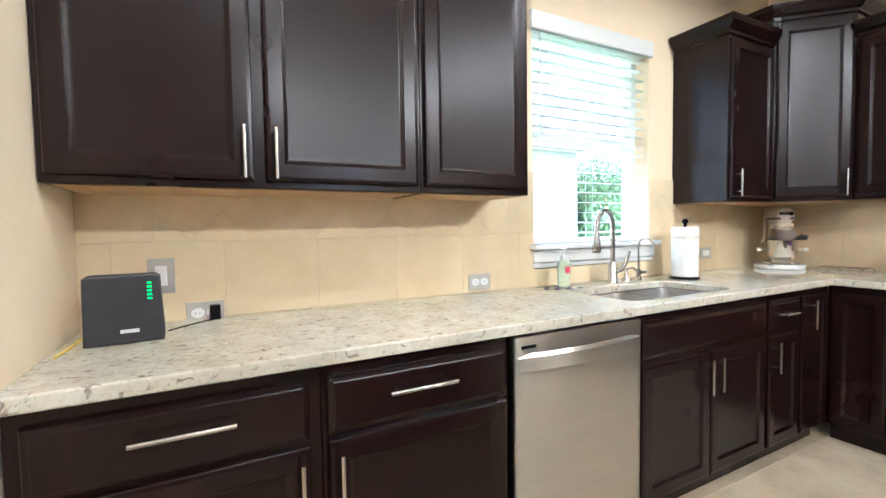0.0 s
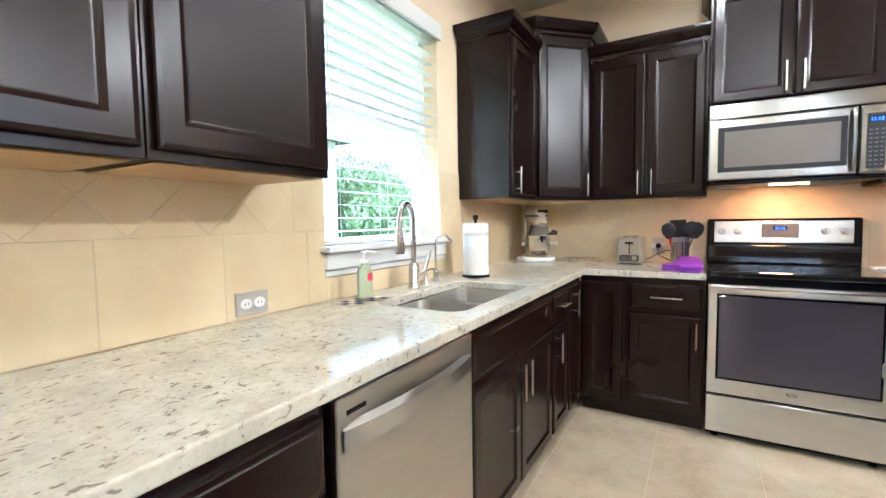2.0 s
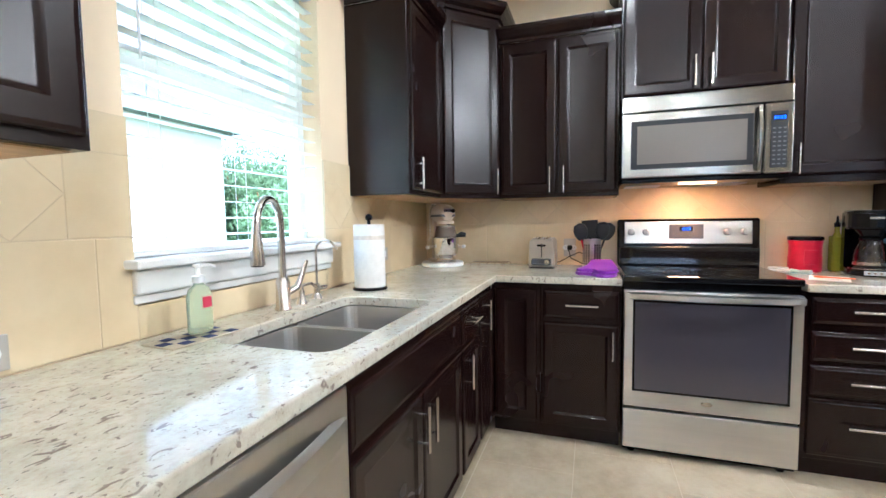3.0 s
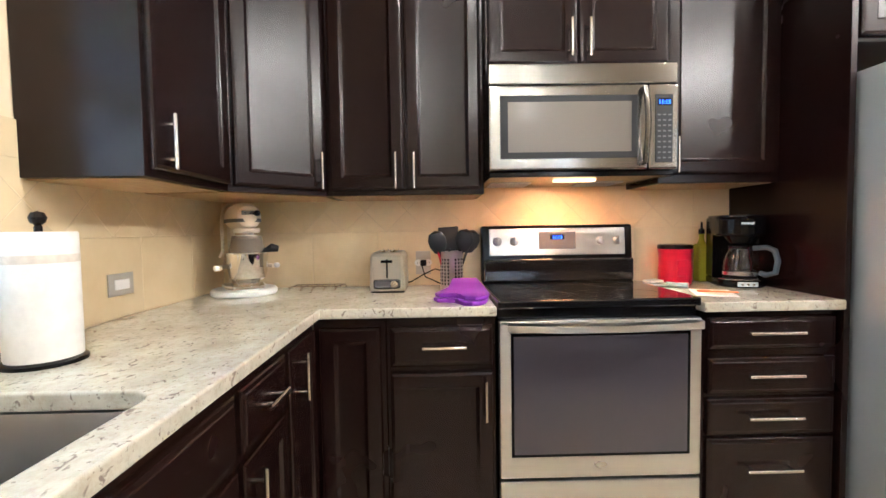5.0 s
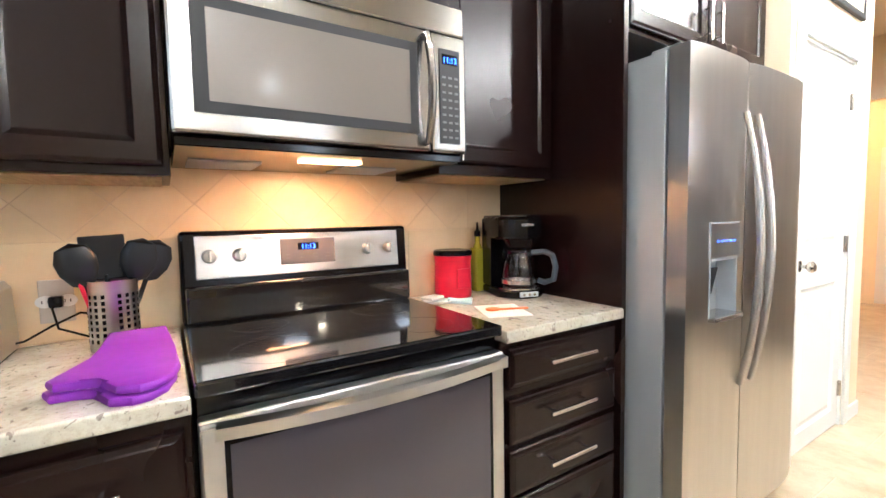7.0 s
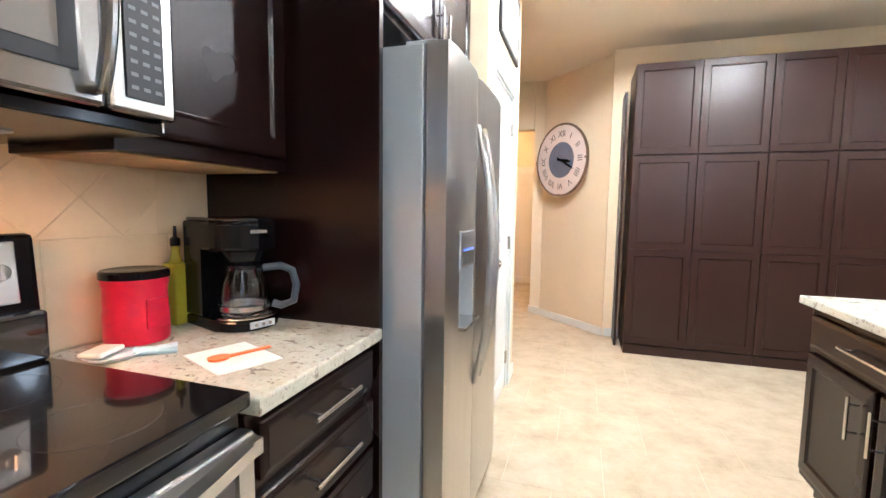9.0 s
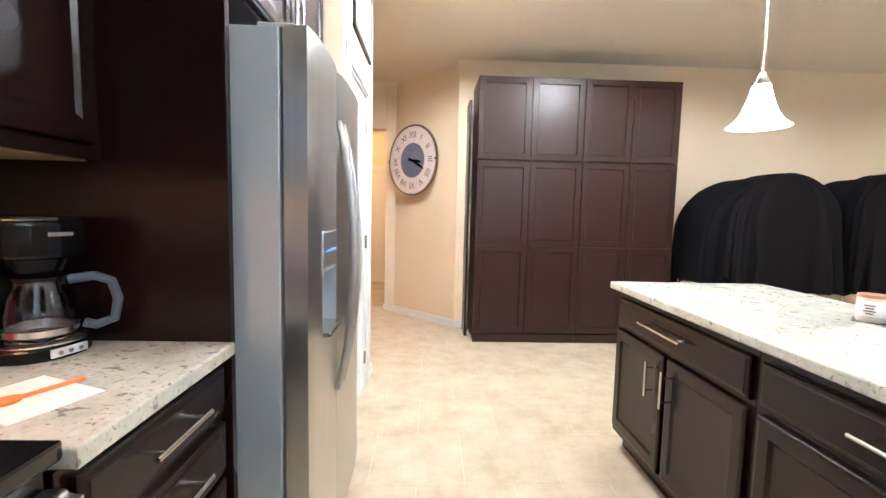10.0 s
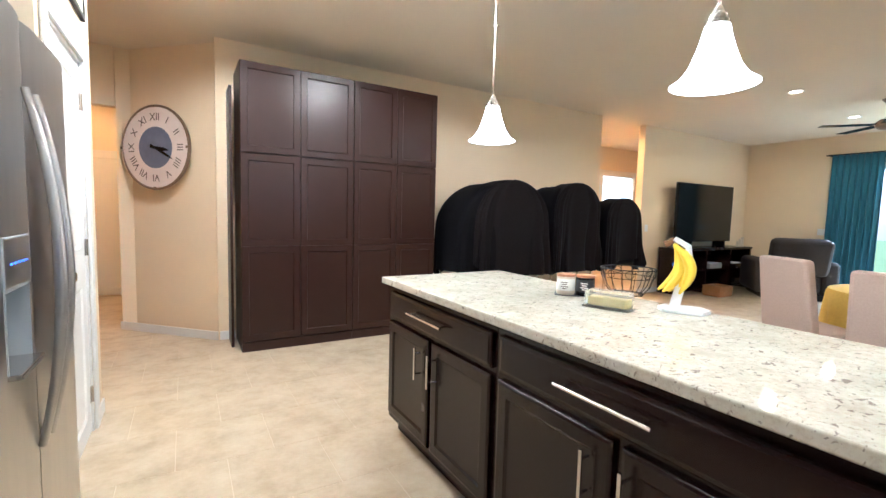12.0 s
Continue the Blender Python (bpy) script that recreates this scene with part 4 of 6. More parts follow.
# ---- floor tiles ----
TS, TG = .46, .003
tile_me = None
bm = bm_new()
ringed(bm, -TS / 2 + TG / 2, TS / 2 - TG / 2, -TS / 2 + TG / 2, TS / 2 - TG / 2, [(0, 0), (0, -.0075), (.001, -.0085)])
xf(bm, pose(0, 0, 0, -90))
tile_me = bpy.data.meshes.new("floor_tile")
bmesh.ops.recalc_face_normals(bm, faces=bm.faces)
bm.to_mesh(tile_me)
bm.free()
tile_me.materials.append(M_FLOOR)
fl = thing("floor", "", "", pose(0, 0, -.0085), kind="structure")
FX0, FY0 = .16, .95
far = bm_new()
for i in range(-20, 12):
    for j in range(-19, 5):
        x, y = FX0 + i * TS + (TS / 2 if j % 2 else 0), FY0 + j * TS
        if x < -7.7 or x > 5.5 or y < -7.8 or y > 3.0:
            continue
        if -2.2 < x < 3.4 and -4.6 < y < 1.4:
            ob = new("tile", tile_me)
            ob.parent, ob.matrix_basis = fl, pose(x, y, 0)
        else:
            box(far, x - TS / 2 + TG / 2, x + TS / 2 - TG / 2, y - TS / 2 + TG / 2, y + TS / 2 - TG / 2, 0, .0085)
ob = part("tiles", far, M_FLOOR, fl, smooth=False)
tagged(ob, kind="stuff")

# ---- things on the worktops ----
ZC = CZ1


M_COVER = plain("satin_metal_cover", (.52, .50, .47), .35, .06, metal=.4)


def socket(name, label, m, w, h, kind, cover=M_COVER):
    t = thing(name, label, "electrical outlet", m)
    part("plate", box(bm_new(), -w / 2, w / 2, -.006, 0, -h / 2, h / 2, .002), cover, t)
    if kind == "outlet":
        for s in (-1, 1):
            f_ = part("receptacle", prism(bm_new(), [(.021 * math.cos(a * math.pi / 8), .017 * math.sin(a * math.pi / 8)) for a in range(16)], 0, .003), M_WPLAST, t, m=pose(s * .024, -.006, 0, 90))
            for q in (-.006, .006):
                part("slot", box(bm_new(), q - .001, q + .001, -.0005, .0005, -.004, .004), M_BLACK, f_, m=pose(0, 0, .0035, 90))
    elif kind == "switch":
        part("rocker", box(bm_new(), -.017, .017, -.011, -.006, -.034, .034, .002), M_WPLAST, t)
    else:
        part("rocker", box(bm_new(), -.034, .034, -.010, -.006, -.017, .017, .002), M_WPLAST, t)
    return t


TY, TX = 1.79, 3.59
socket("outlet", "sideways outlet in a brushed metal cover on the tile", pose(1.085, TY, .965), .118, .075, "outlet")
so = socket("outlet", "sideways outlet with a black charger on the tile", pose(-.058, TY, .938), .118, .078, "outlet")
socket("light_switch", "white rocker switch in a metal cover above the router", pose(-.185, TY, 1.075), .078, .118, "switch")
socket("outlet", "sideways white rocker in a metal cover beside the towels", pose(2.86, TY, 1.03), .118, .075, "wide")
socket("outlet", "outlet with a plugged cord behind the toaster", RE @ pose(-.78, TX, 1.03), .075, .118, "outlet")
t = thing("charger", "black plug-in charger in the outlet beside the router", "charger", pose(-.028, 1.783, .938))
part("body", box(bm_new(), -.017, .017, -.035, 0, -.028, .028, .004), M_BLACK, t)
part("cord", tube(bm_new(), [(0, -.025, -.028), (0, -.03, -.0285), (-.02, -.05, -.020), (-.08, -.10, -.0205), (-.13, -.16, -.0205)], .0022, 6), M_BLACK, t)

# router
t = thing("router", "dark grey flat upright router with green lights on the worktop", "router", pose(-.252, 1.53, ZC, 0, 0, 4) @ Matrix.Diagonal((.97, 1, 1, 1)))
bm = prism(bm_new(), [(-.095, 0), (.095, 0), (.098, .02), (.090, .185), (.078, .192), (-.080, .192), (-.092, .183)], -.022, .022, .006)
part("body", xf(bm, pose(0, 0, 0, 90)), plain("dark_grey_plastic", (.035, .035, .04), .4), t)
for i in range(5):
    part("status_light", box(bm_new(), .058, .068, -.0232, -.0222, .120 + i * .011, .124 + i * .011), M_GREEN, t)
part("label_bar", box(bm_new(), -.01, .035, -.0235, -.0222, .030, .040), M_WPLAST, t)
part("cable", tube(bm_new(), [(-.09, .02, .03), (-.11, .03, .012), (-.125, -.02, .004), (-.14, -.10, .003)], .0028, 6), plain("yellow_cable", (.7, .5, .05), .5), t)

# sink
t = thing("sink", "double-bowl stainless steel undermount sink in the granite worktop", "sink", pose(1.81, 1.41, CZ0))
o = pose(-1.81, -1.41, -CZ0)


def bowl(x0, x1, y0, y1, depth):
    bm = bm_new()

    def loop(ins, z, r):
        vs = []
        for cx, cy, a0 in ((x1 - ins - r, y1 - ins - r, 0), (x0 + ins + r, y1 - ins - r, 90), (x0 + ins + r, y0 + ins + r, 180), (x1 - ins - r, y0 + ins + r, 270)):
            for k in range(7):
                a = radians(a0 + 15 * k)
                vs.append(bm.verts.new((cx + r * math.cos(a), cy + r * math.sin(a), z)))
        return vs
    ls = [loop(-.018, CZ0 - .002, .06), loop(0, CZ0 - .002, .055), loop(.003, CZ0 - .02, .055), loop(.012, CZ0 - depth + .03, .055), loop(.03, CZ0 - depth + .006, .05), loop(.07, CZ0 - depth, .04)]
    for A, B in zip(ls, ls[1:]):
        for k in range(28):
            bm.faces.new((A[k], A[(k + 1) % 28], B[(k + 1) % 28], B[k]))
    bm.faces.new(ls[-1])
    b = part("bowl", bm, M_BOWL, t, m=o)
    part("drain", lathe(bm_new(), [(0, .001), (.03, .001), (.042, .004), (.045, .001), (.045, 0)], ((x0 + x1) / 2, (y0 + y1) / 2 + .04, CZ0 - depth + .001), 24), M_NICKEL, b)


bowl(1.462, 1.795, 1.227, 1.598, .20)
bowl(1.825, 2.158, 1.227, 1.598, .20)
part("divider", box(bm_new(), 1.795, 1.825, 1.23, 1.595, CZ0 - .045, CZ0 - .004, .006), M_STEEL, t, m=o)

t = thing("faucet", "tall brushed nickel pull-down faucet behind the sink", "faucet", pose(1.855, 1.675, ZC, 0, 0, -75))
part("base", lathe(bm_new(), [(0, 0), (.029, 0), (.029, .006), (.025, .012), (.024, .10), (.018, .115), (0, .115)], seg=24), M_NICKEL, t)
pts = [(0, 0, .11), (0, 0, .26)]
for k in range(1, 13):
    a = math.pi * k / 12
    pts.append((0, -.085 + .085 * math.cos(a), .30 + .085 * math.sin(a)))
part("neck", tube(bm_new(), pts + [(0, -.172, .27)], .013, 14), M_NICKEL, t)
part("spray_head", lathe(bm_new(), [(0, 0), (.022, 0), (.023, .004), (.019, .05), (.0145, .10), (0, .10)], (0, -.174, .175), 20), M_NICKEL, t)
part("spray_tip", lathe(bm_new(), [(0, 0), (.019, 0), (.019, .005), (0, .005)], (0, -.174, .171), 20), M_BLACK, t)
part("lever", tube(bm_new(), [(.012, .01, .06), (.035, .04, .075), (.045, .055, .11), (.06, .07, .17)], [.013, .012, .010, .008], 12), M_NICKEL, t)
t = thing("soap_pump", "small curved nickel soap pump beside the faucet", "soap dispenser", pose(1.965, 1.68, ZC))
part("base", lathe(bm_new(), [(0, 0), (.022, 0), (.018, .012), (.011, .03), (.010, .05), (0, .05)], seg=20), M_NICKEL, t)
part("spout", tube(bm_new(), [(0, 0, .05), (0, -.005, .07), (.01, -.035, .078), (.015, -.06, .06)], .006, 10), M_NICKEL, t)
t = thing("filter_tap", "slim nickel filtered-water tap with an arched spout", "tap", pose(2.09, 1.70, ZC))
part("base", lathe(bm_new(), [(0, 0), (.024, 0), (.018, .014), (.013, .02), (.013, .06), (0, .06)], seg=20), M_NICKEL, t)
pts = [(0, 0, .06), (0, 0, .19)]
for k in range(1, 9):
    a = math.pi * .8 * k / 8
    pts.append((.0, -.045 + .045 * math.cos(a), .19 + .045 * math.sin(a)))
part("spout", tube(bm_new(), pts + [(0, -.10, .20)], .005, 10), M_NICKEL, t)
part("lever", tube(bm_new(), [(0, 0, .04), (.03, -.01, .04), (.045, -.015, .042)], [.010, .009, .007], 10), M_NICKEL, t)

t = thing("paper_towel_roll", "white paper towel roll with a faint band on black stand", "paper towels", pose(2.355, 1.60, ZC))
part("base", lathe(bm_new(), [(0, 0), (.078, 0), (.078, .008), (.07, .012), (0, .012)], seg=36), M_BLACK, t)
part("rod", lathe(bm_new(), [(0, .012), (.008, .012), (.008, .305), (.006, .308), (.014, .314), (.017, .325), (.012, .336), (0, .34)], seg=16), M_BLACK, t)
bm = lathe(bm_new(), [(.02, .013), (.069, .013), (.070, .018), (.070, .288), (.068, .293), (.02, .293)], seg=48)
part("roll", bm, M_PAPER, t)
band = part("printed_band", lathe(bm_new(), [(.0702, .225), (.0705, .226), (.0705, .242), (.0702, .243)], seg=48), plain("faint_print", (.72, .66, .58), .8, .2, 60), t)
t = thing("soap_bottle", "pump bottle of pale green soap on a checked mat", "soap bottle", pose(1.505, 1.67, ZC + .0085))
part("bottle", lathe(bm_new(), [(0, 0), (.034, .001), (.037, .008), (.037, .10), (.030, .122), (.015, .132), (.015, .138), (0, .138)], seg=28, sy=.65), M_SOAP, t)
part("label", box(bm_new(), -.012, .016, -.0265, -.0245, .07, .10, .002), plain("red_label", (.6, .05, .1), .5), t)
part("pump", lathe(bm_new(), [(0, .138), (.016, .138), (.016, .155), (.007, .158), (.006, .178), (.012, .18), (.012, .188), (0, .19)], seg=18), M_WPLAST, t)
part("nozzle", tube(bm_new(), [(0, 0, .184), (.02, -.02, .184), (.03, -.03, .178)], .004, 8), M_WPLAST, t)
t = thing("dish_mat", "thin blue and cream checked mat beside the sink", "mat", pose(1.475, 1.66, ZC, 0, 0, -4))
part("mat", box(bm_new(), -.105, .105, -.06, .06, 0, .004, .002), plain("cream_fabric", (.5, .45, .33), .9, .1, 60), t)
for i in range(6):
    for j in range(3):
        if (i + j) % 2:
            part("check", box(bm_new(), -.10 + i * .034, -.07 + i * .034, -.052 + j * .036, -.02 + j * .036, .004, .0046), plain("navy_fabric", (.02, .03, .12), .9) if (i, j) == (0, 1) else bpy.data.materials["navy_fabric"], t)

# stand mixer
t = thing("stand_mixer", "cream stand mixer with a steel bowl on a white round base", "stand mixer", pose(3.385, 1.60, ZC, 0, 0, -54))
part("turntable", lathe(bm_new(), [(0, 0), (.135, 0), (.142, .006), (.142, .022), (.134, .030), (0, .030)], seg=48), M_WPLAST, t)
part("foot", prism(bm_new(), [(-.066, -.085), (.066, -.085), (.088, -.03), (.080, .09), (.05, .12), (-.05, .12), (-.080, .09), (-.088, -.03)], .030, .046, .006), M_CREAM, t)
part("column", prism(bm_new(), [(-.045, .045), (.045, .045), (.05, .085), (.035, .12), (-.035, .12), (-.05, .085)], .045, .325, .010), M_CREAM, t)
head = [(0, -.145), (.030, -.143), (.048, -.130), (.058, -.095), (.064, -.03), (.065, .04), (.058, .10), (.038, .135), (0, .142)]
part("motor_head", xf(lathe(bm_new(), head, seg=32), pose(0, 0, .352, -90) @ Matrix.Diagonal((1, .98, 1, 1))), M_CREAM, t)
bm = bm_new()
band = [(r_ * 1.015, y) for r_, y in head[1:-1]]
for z0, z1 in ((.328, .344),):
    ol = [(r_, y) for r_, y in band] + [(-r_, y) for r_, y in band[::-1]]
    prism(bm, ol, z0, z1, .002)
part("trim_band", bm, M_PLATE, t)
part("name_plate", xf(box(bm_new(), -.026, .026, -.002, .002, -.010, .010, .002), pose(-.010, -.1465, .368)), M_CHROME, t)
part("hub_knob", lathe(bm_new(), [(0, 0), (.013, 0), (.013, .018), (.010, .022), (0, .022)], seg=20), M_BLACK, t, m=pose(.028, -.135, .366, 90))
part("attachment_collar", lathe(bm_new(), [(0, 0), (.052, 0), (.056, .008), (.056, .020), (0, .020)], (0, -.075, .282), 30), M_CREAM, t)
part("collar_ring", lathe(bm_new(), [(0, 0), (.047, 0), (.047, .010), (0, .010)], (0, -.075, .271), 30), M_NICKEL, t)
part("planetary_hub", lathe(bm_new(), [(0, 0), (.040, 0), (.043, .014), (0, .014)], (0, -.075, .256), 30), M_CREAM, t)
part("beater", tube(bm_new(), [(0, -.075, .26), (0, -.075, .21), (.028, -.075, .18), (.032, -.075, .13), (0, -.075, .09), (-.032, -.075, .13), (-.028, -.075, .18), (0, -.075, .21)], .006, 10), M_CHROME, t)
part("pouring_shield", lathe(bm_new(), [(.078, .198), (.072, .215), (.062, .268), (.060, .268), (.070, .214), (.076, .196)], (0, -.075, 0), 36), M_SHIELD, t, "smoky clear plastic pouring shield")
bw = part("bowl", lathe(bm_new(), [(0, 0), (.045, 0), (.050, .006), (.074, .022), (.083, .055), (.086, .130), (.090, .135), (.085, .135), (.080, .056), (.070, .026), (.04, .012), (0, .010)], (0, -.075, .060), 40), M_CHROME, t)
part("bowl_stand", lathe(bm_new(), [(0, .0), (.066, 0), (.058, .012), (0, .012)], (0, -.075, .047), 30), M_NICKEL, t)
part("bowl_arms", tube(bm_new(), [(-.112, -.075, .128), (-.095, .01, .128), (-.05, .07, .128), (.05, .07, .128), (.095, .01, .128), (.112, -.075, .128)], .009, 10), M_CREAM, t)
for s_ in (-1, 1):
    part("clip_knob", lathe(bm_new(), [(0, -.012), (.010, -.011), (.014, 0), (.010, .011), (0, .012)], (s_ * .126, -.075, .130), 14), M_WPLAST, t)
part("cord", tube(bm_new(), [(0, .10, .40), (-.04, .08, .412), (-.072, .03, .39), (-.088, .0, .33), (-.090, -.02, .26), (-.092, -.03, .20), (-.105, -.03, .175)], .0065, 10), M_CREAM, t)
part("spatula", tube(bm_new(), [(.02, -.10, .14), (.06, -.12, .200), (.09, -.135, .214), (.115, -.145, .208)], [.006, .010, .020, .014], 10), M_BLACKM, bw)

t = thing("wire_trivet", "flat dark wire trivet against the tiled wall on the worktop", "trivet", pose(3.49, 1.29, ZC, 0, 0, 90))
bm = bm_new()
for y in (-.04, .04):
    tube(bm, [(-.12, y, .02), (.12, y, .02)], .0022, 6)
for i in range(5):
    x = -.11 + i * .055
    tube(bm, [(x - .02, -.05, .002), (x - .01, -.04, .02), (x + .01, .04, .02), (x + .02, .05, .002)], .0022, 6)
part("wires", bm, M_BRONZE, t)

# toaster
t = thing("toaster", "brushed steel two-slice toaster with a lever and dial", "toaster", RE @ pose(-.935, 3.44, ZC))
bm = prism(bm_new(), [(-.078, .008), (.078, .008), (.080, .03), (.074, .165), (.062, .183), (-.062, .183), (-.074, .165), (-.080, .03)], -.12, .12, .006)
part("body", xf(bm, pose(0, 0, 0, 90)), M_STEEL, t)
part("base", box(bm_new(), -.076, .076, -.115, .115, 0, .012, .004), M_BLACK, t)
part("front_plate", box(bm_new(), -.066, .066, -.126, -.1205, .018, .165, .004), M_STEELV, t)
part("lever_slot", box(bm_new(), -.003, .003, -.1275, -.126, .07, .155), M_BLACK, t)
part("lever", box(bm_new(), -.026, .026, -.145, -.1275, .138, .150, .003), M_BLACK, t)
part("control_border", box(bm_new(), -.060, .060, -.1275, -.126, .023, .064, .010), M_CHROME, t)
part("control_strip", box(bm_new(), -.056, .056, -.129, -.1275, .027, .060, .010), M_PLATE, t)
part("dial", lathe(bm_new(), [(0, 0), (.017, 0), (.016, .012), (0, .013)], seg=22), M_NICKEL, t, m=pose(.032, -.129, .043, 90))
for s in (-1, 1):
    part("slot", box(bm_new(), s * .025 - .012, s * .025 + .012, -.09, .09, .1825, .1845), M_BLACK, t)
bm = bm_new()
for s in (-1, 1):
    for q in (-.018, .018):
        tube(bm, [(s * .025 + q * .6, -.08, .184), (s * .025 + q * .6, -.078, .192), (s * .025 + q * .6, .078, .192), (s * .025 + q * .6, .08, .184)], .0018, 6)
part("warming_wires", bm, M_CHROME, t)
t = thing("power_cord", "black cord from the toaster to the wall outlet", "power cord", RE @ pose(-.80, 3.50, ZC))
part("cord", tube(bm_new(), [(-.08, .02, .02), (-.04, .03, .025), (.02, .02, .06), (.08, .0, .09), (.14, .01, .07), (.16, .03, .02)], .003, 8), M_BLACK, t)
part("second_cord", tube(bm_new(), [(.022, .078, .115), (.015, .05, .10), (.03, .02, .05), (.10, .0, .02), (.16, .0, .0035)], .003, 8), M_BLACK, t)
part("plug", box(bm_new(), .006, .036, .055, .083, .10, .13, .004), M_BLACK, t)

# utensil holder
t = thing("utensil_holder", "pierced steel utensil holder full of dark cooking spoons", "utensil holder", RE @ pose(-.642, 3.42, ZC))
part("canister", lathe(bm_new(), [(0, 0), (.052, 0), (.054, .003), (.054, .176), (.056, .180), (.052, .180), (.051, .006), (0, .006)], seg=40), M_STEELV, t)
bm = bm_new()
for i in range(20):
    if i % 5 in (0, ):
        continue
    a = 2 * math.pi * i / 20
    for j in range(8):
        xf_ = pose(0, 0, 0, 0, 0, math.degrees(a))
        vs = [bm.verts.new(xf_ @ Vector((q, -.0545, .03 + j * .016 + w))) for q, w in ((-.004, -.005), (.004, -.005), (.004, .005), (-.004, .005))]
        bm.faces.new(vs)
tagged(part("perforation", bm, M_BLACK, t, smooth=False), kind="stuff")
M_DG = plain("dark_grey_nylon", (.014, .016, .019), .3)
U = [(-.03, -.01, -13, 4, "ladle"), (.0, .02, -3, 6, "turner"), (.03, .0, 12, 4, "spoon"), (.035, .02, 19, 4, "spoon")]
for i, (ux, uy, ay, ax, kind) in enumerate(U):
    u = thing("cooking_utensil", "dark grey nylon cooking utensil standing in the steel holder", "kitchen utensil", t.matrix_world @ pose(ux * .5, uy * .5, .008 + .003 * i) @ pose(0, 0, 0, ax, ay, 0), "cooking utensils")
    part("shaft", tube(bm_new(), [(0, 0, 0), (0, 0, .185)], [.005, .006], 8), M_DG, u)
    if kind == "turner":
        part("blade", box(bm_new(), -.047, .047, -.003, .003, .172, .285, .003), M_DG, u)
    else:
        bm = lathe(bm_new(), [(0, -.062), (.024, -.050), (.040, -.018), (.043, .012), (.032, .042), (0, .055)], (0, 0, 0), 20, 1.0, .40)
        part("scoop", xf(bm, pose(0, 0, .222)), M_DG, u)
u = thing("cooking_utensil", "red silicone spatula standing in the steel holder", "kitchen utensil", t.matrix_world @ pose(-.025, -.012, .03) @ pose(0, 0, 0, 4, -14, 0), "cooking utensils")
part("shaft", tube(bm_new(), [(0, 0, 0), (0, 0, .19)], .005, 8), M_RED, u)
part("blade", box(bm_new(), -.016, .016, -.004, .004, .185, .24, .004), M_RED, u)


def mitt(z, tx, ty, rz):
    """A flat mitt, fingers towards the counter's edge, its cuff curling up at the back."""
    t = thing("oven_mitt", "purple silicone oven mitt lying flat beside the stove", "oven mitt", RE @ pose(-.585 + tx, 3.125 + ty, z, 0, 0, rz), "purple oven mitts")
    ol = [(-.055, .19), (.062, .19), (.066, .10), (.070, .05), (.070, -.08), (.055, -.14), (.03, -.172), (0, -.180), (-.035, -.165), (-.052, -.125), (-.058, -.085),
          (-.090, -.090), (-.128, -.085), (-.142, -.05), (-.118, -.012), (-.075, .05), (-.062, .10)]
    bm = prism(bm_new(), ol, 0, .018, .007)
    bmesh.ops.triangulate(bm, faces=[f for f in bm.faces if len(f.verts) > 4])
    for q in bm.verts:
        q.co.z += .028 * max(0, (q.co.y + .02) / .21) ** 1.6
    part("mitt", bm, M_PURPLE, t)


mitt(ZC, 0, 0, 0)
mitt(ZC + .019, .003, .006, 3)

# right of the stove
t = thing("coffee_maker", "black drip coffee maker with a glass carafe on the worktop", "coffee maker", RE @ pose(.700, 3.392, ZC, 0, 0, -16) @ Matrix.Diagonal((1.10, 1.02, 1, 1)))
FRONT = [(.088 * math.sin(radians(q)), -.050 - .085 * math.cos(radians(q))) for q in range(-90, 91, 15)]
part("base", prism(bm_new(), FRONT + [(.088, .10), (-.088, .10)], 0, .034, .007), M_BLACK, t)
part("base_trim", prism(bm_new(), [(x * .93, y * .93 - .008) for x, y in FRONT], .0345, .0385, .001), M_NICKEL, t)
part("hotplate", lathe(bm_new(), [(0, 0), (.060, 0), (.060, .003), (0, .003)], (0, -.05, .0385), 32), M_BLACKM, t)
part("tower", prism(bm_new(), [(-.088, .012), (-.05, .030), (.05, .030), (.088, .012), (.088, .105), (-.088, .105)], .0345, .318, .006), M_BLACK, t)
hd = [(x * 1.02, y * .98 + .008) for x, y in FRONT]
part("brew_head", prism(bm_new(), hd + [(.0895, .0115), (-.0895, .0115)], .232, .318, .010), M_BLACK, t)
part("filter_cone", lathe(bm_new(), [(0, 0), (.045, 0), (.066, .035), (0, .035)], (0, -.05, .196), 32), M_BLACK, t)
part("lid", prism(bm_new(), [(x * .96, y * .95) for x, y in hd] + [(.084, .095), (-.084, .095)], .3185, .328, .004), M_GLASSB, t)
part("control_panel", xf(box(bm_new(), -.036, .036, -.003, .003, -.010, .010, .002), pose(0, -.1335, .018)), M_SIDE, t)
for s_ in (-.02, 0, .02):
    part("button", lathe(bm_new(), [(0, 0), (.005, 0), (.005, .003), (0, .003)], seg=12), M_NICKEL, t, m=pose(s_, -.1365, .018, 90))
part("name_bar", box(bm_new(), -.024, .024, -.1275, -.1215, .284, .294, .001), M_NICKEL, t)
cf = thing("carafe", "glass coffee carafe with a grey handle on the hotplate", "carafe", RE @ pose(.700, 3.392, ZC, 0, 0, -16) @ pose(0, -.05, .040, 0, 0, -22) @ Matrix.Diagonal((1.12, 1.12, 1.12, 1)))
part("glass", lathe(bm_new(), [(0, 0), (.055, .001), (.062, .01), (.064, .05), (.058, .085), (.045, .115), (.046, .125), (.043, .125), (.042, .115), (.055, .085), (.060, .05), (.058, .014), (0, .006)], seg=36), M_GLASS, cf)
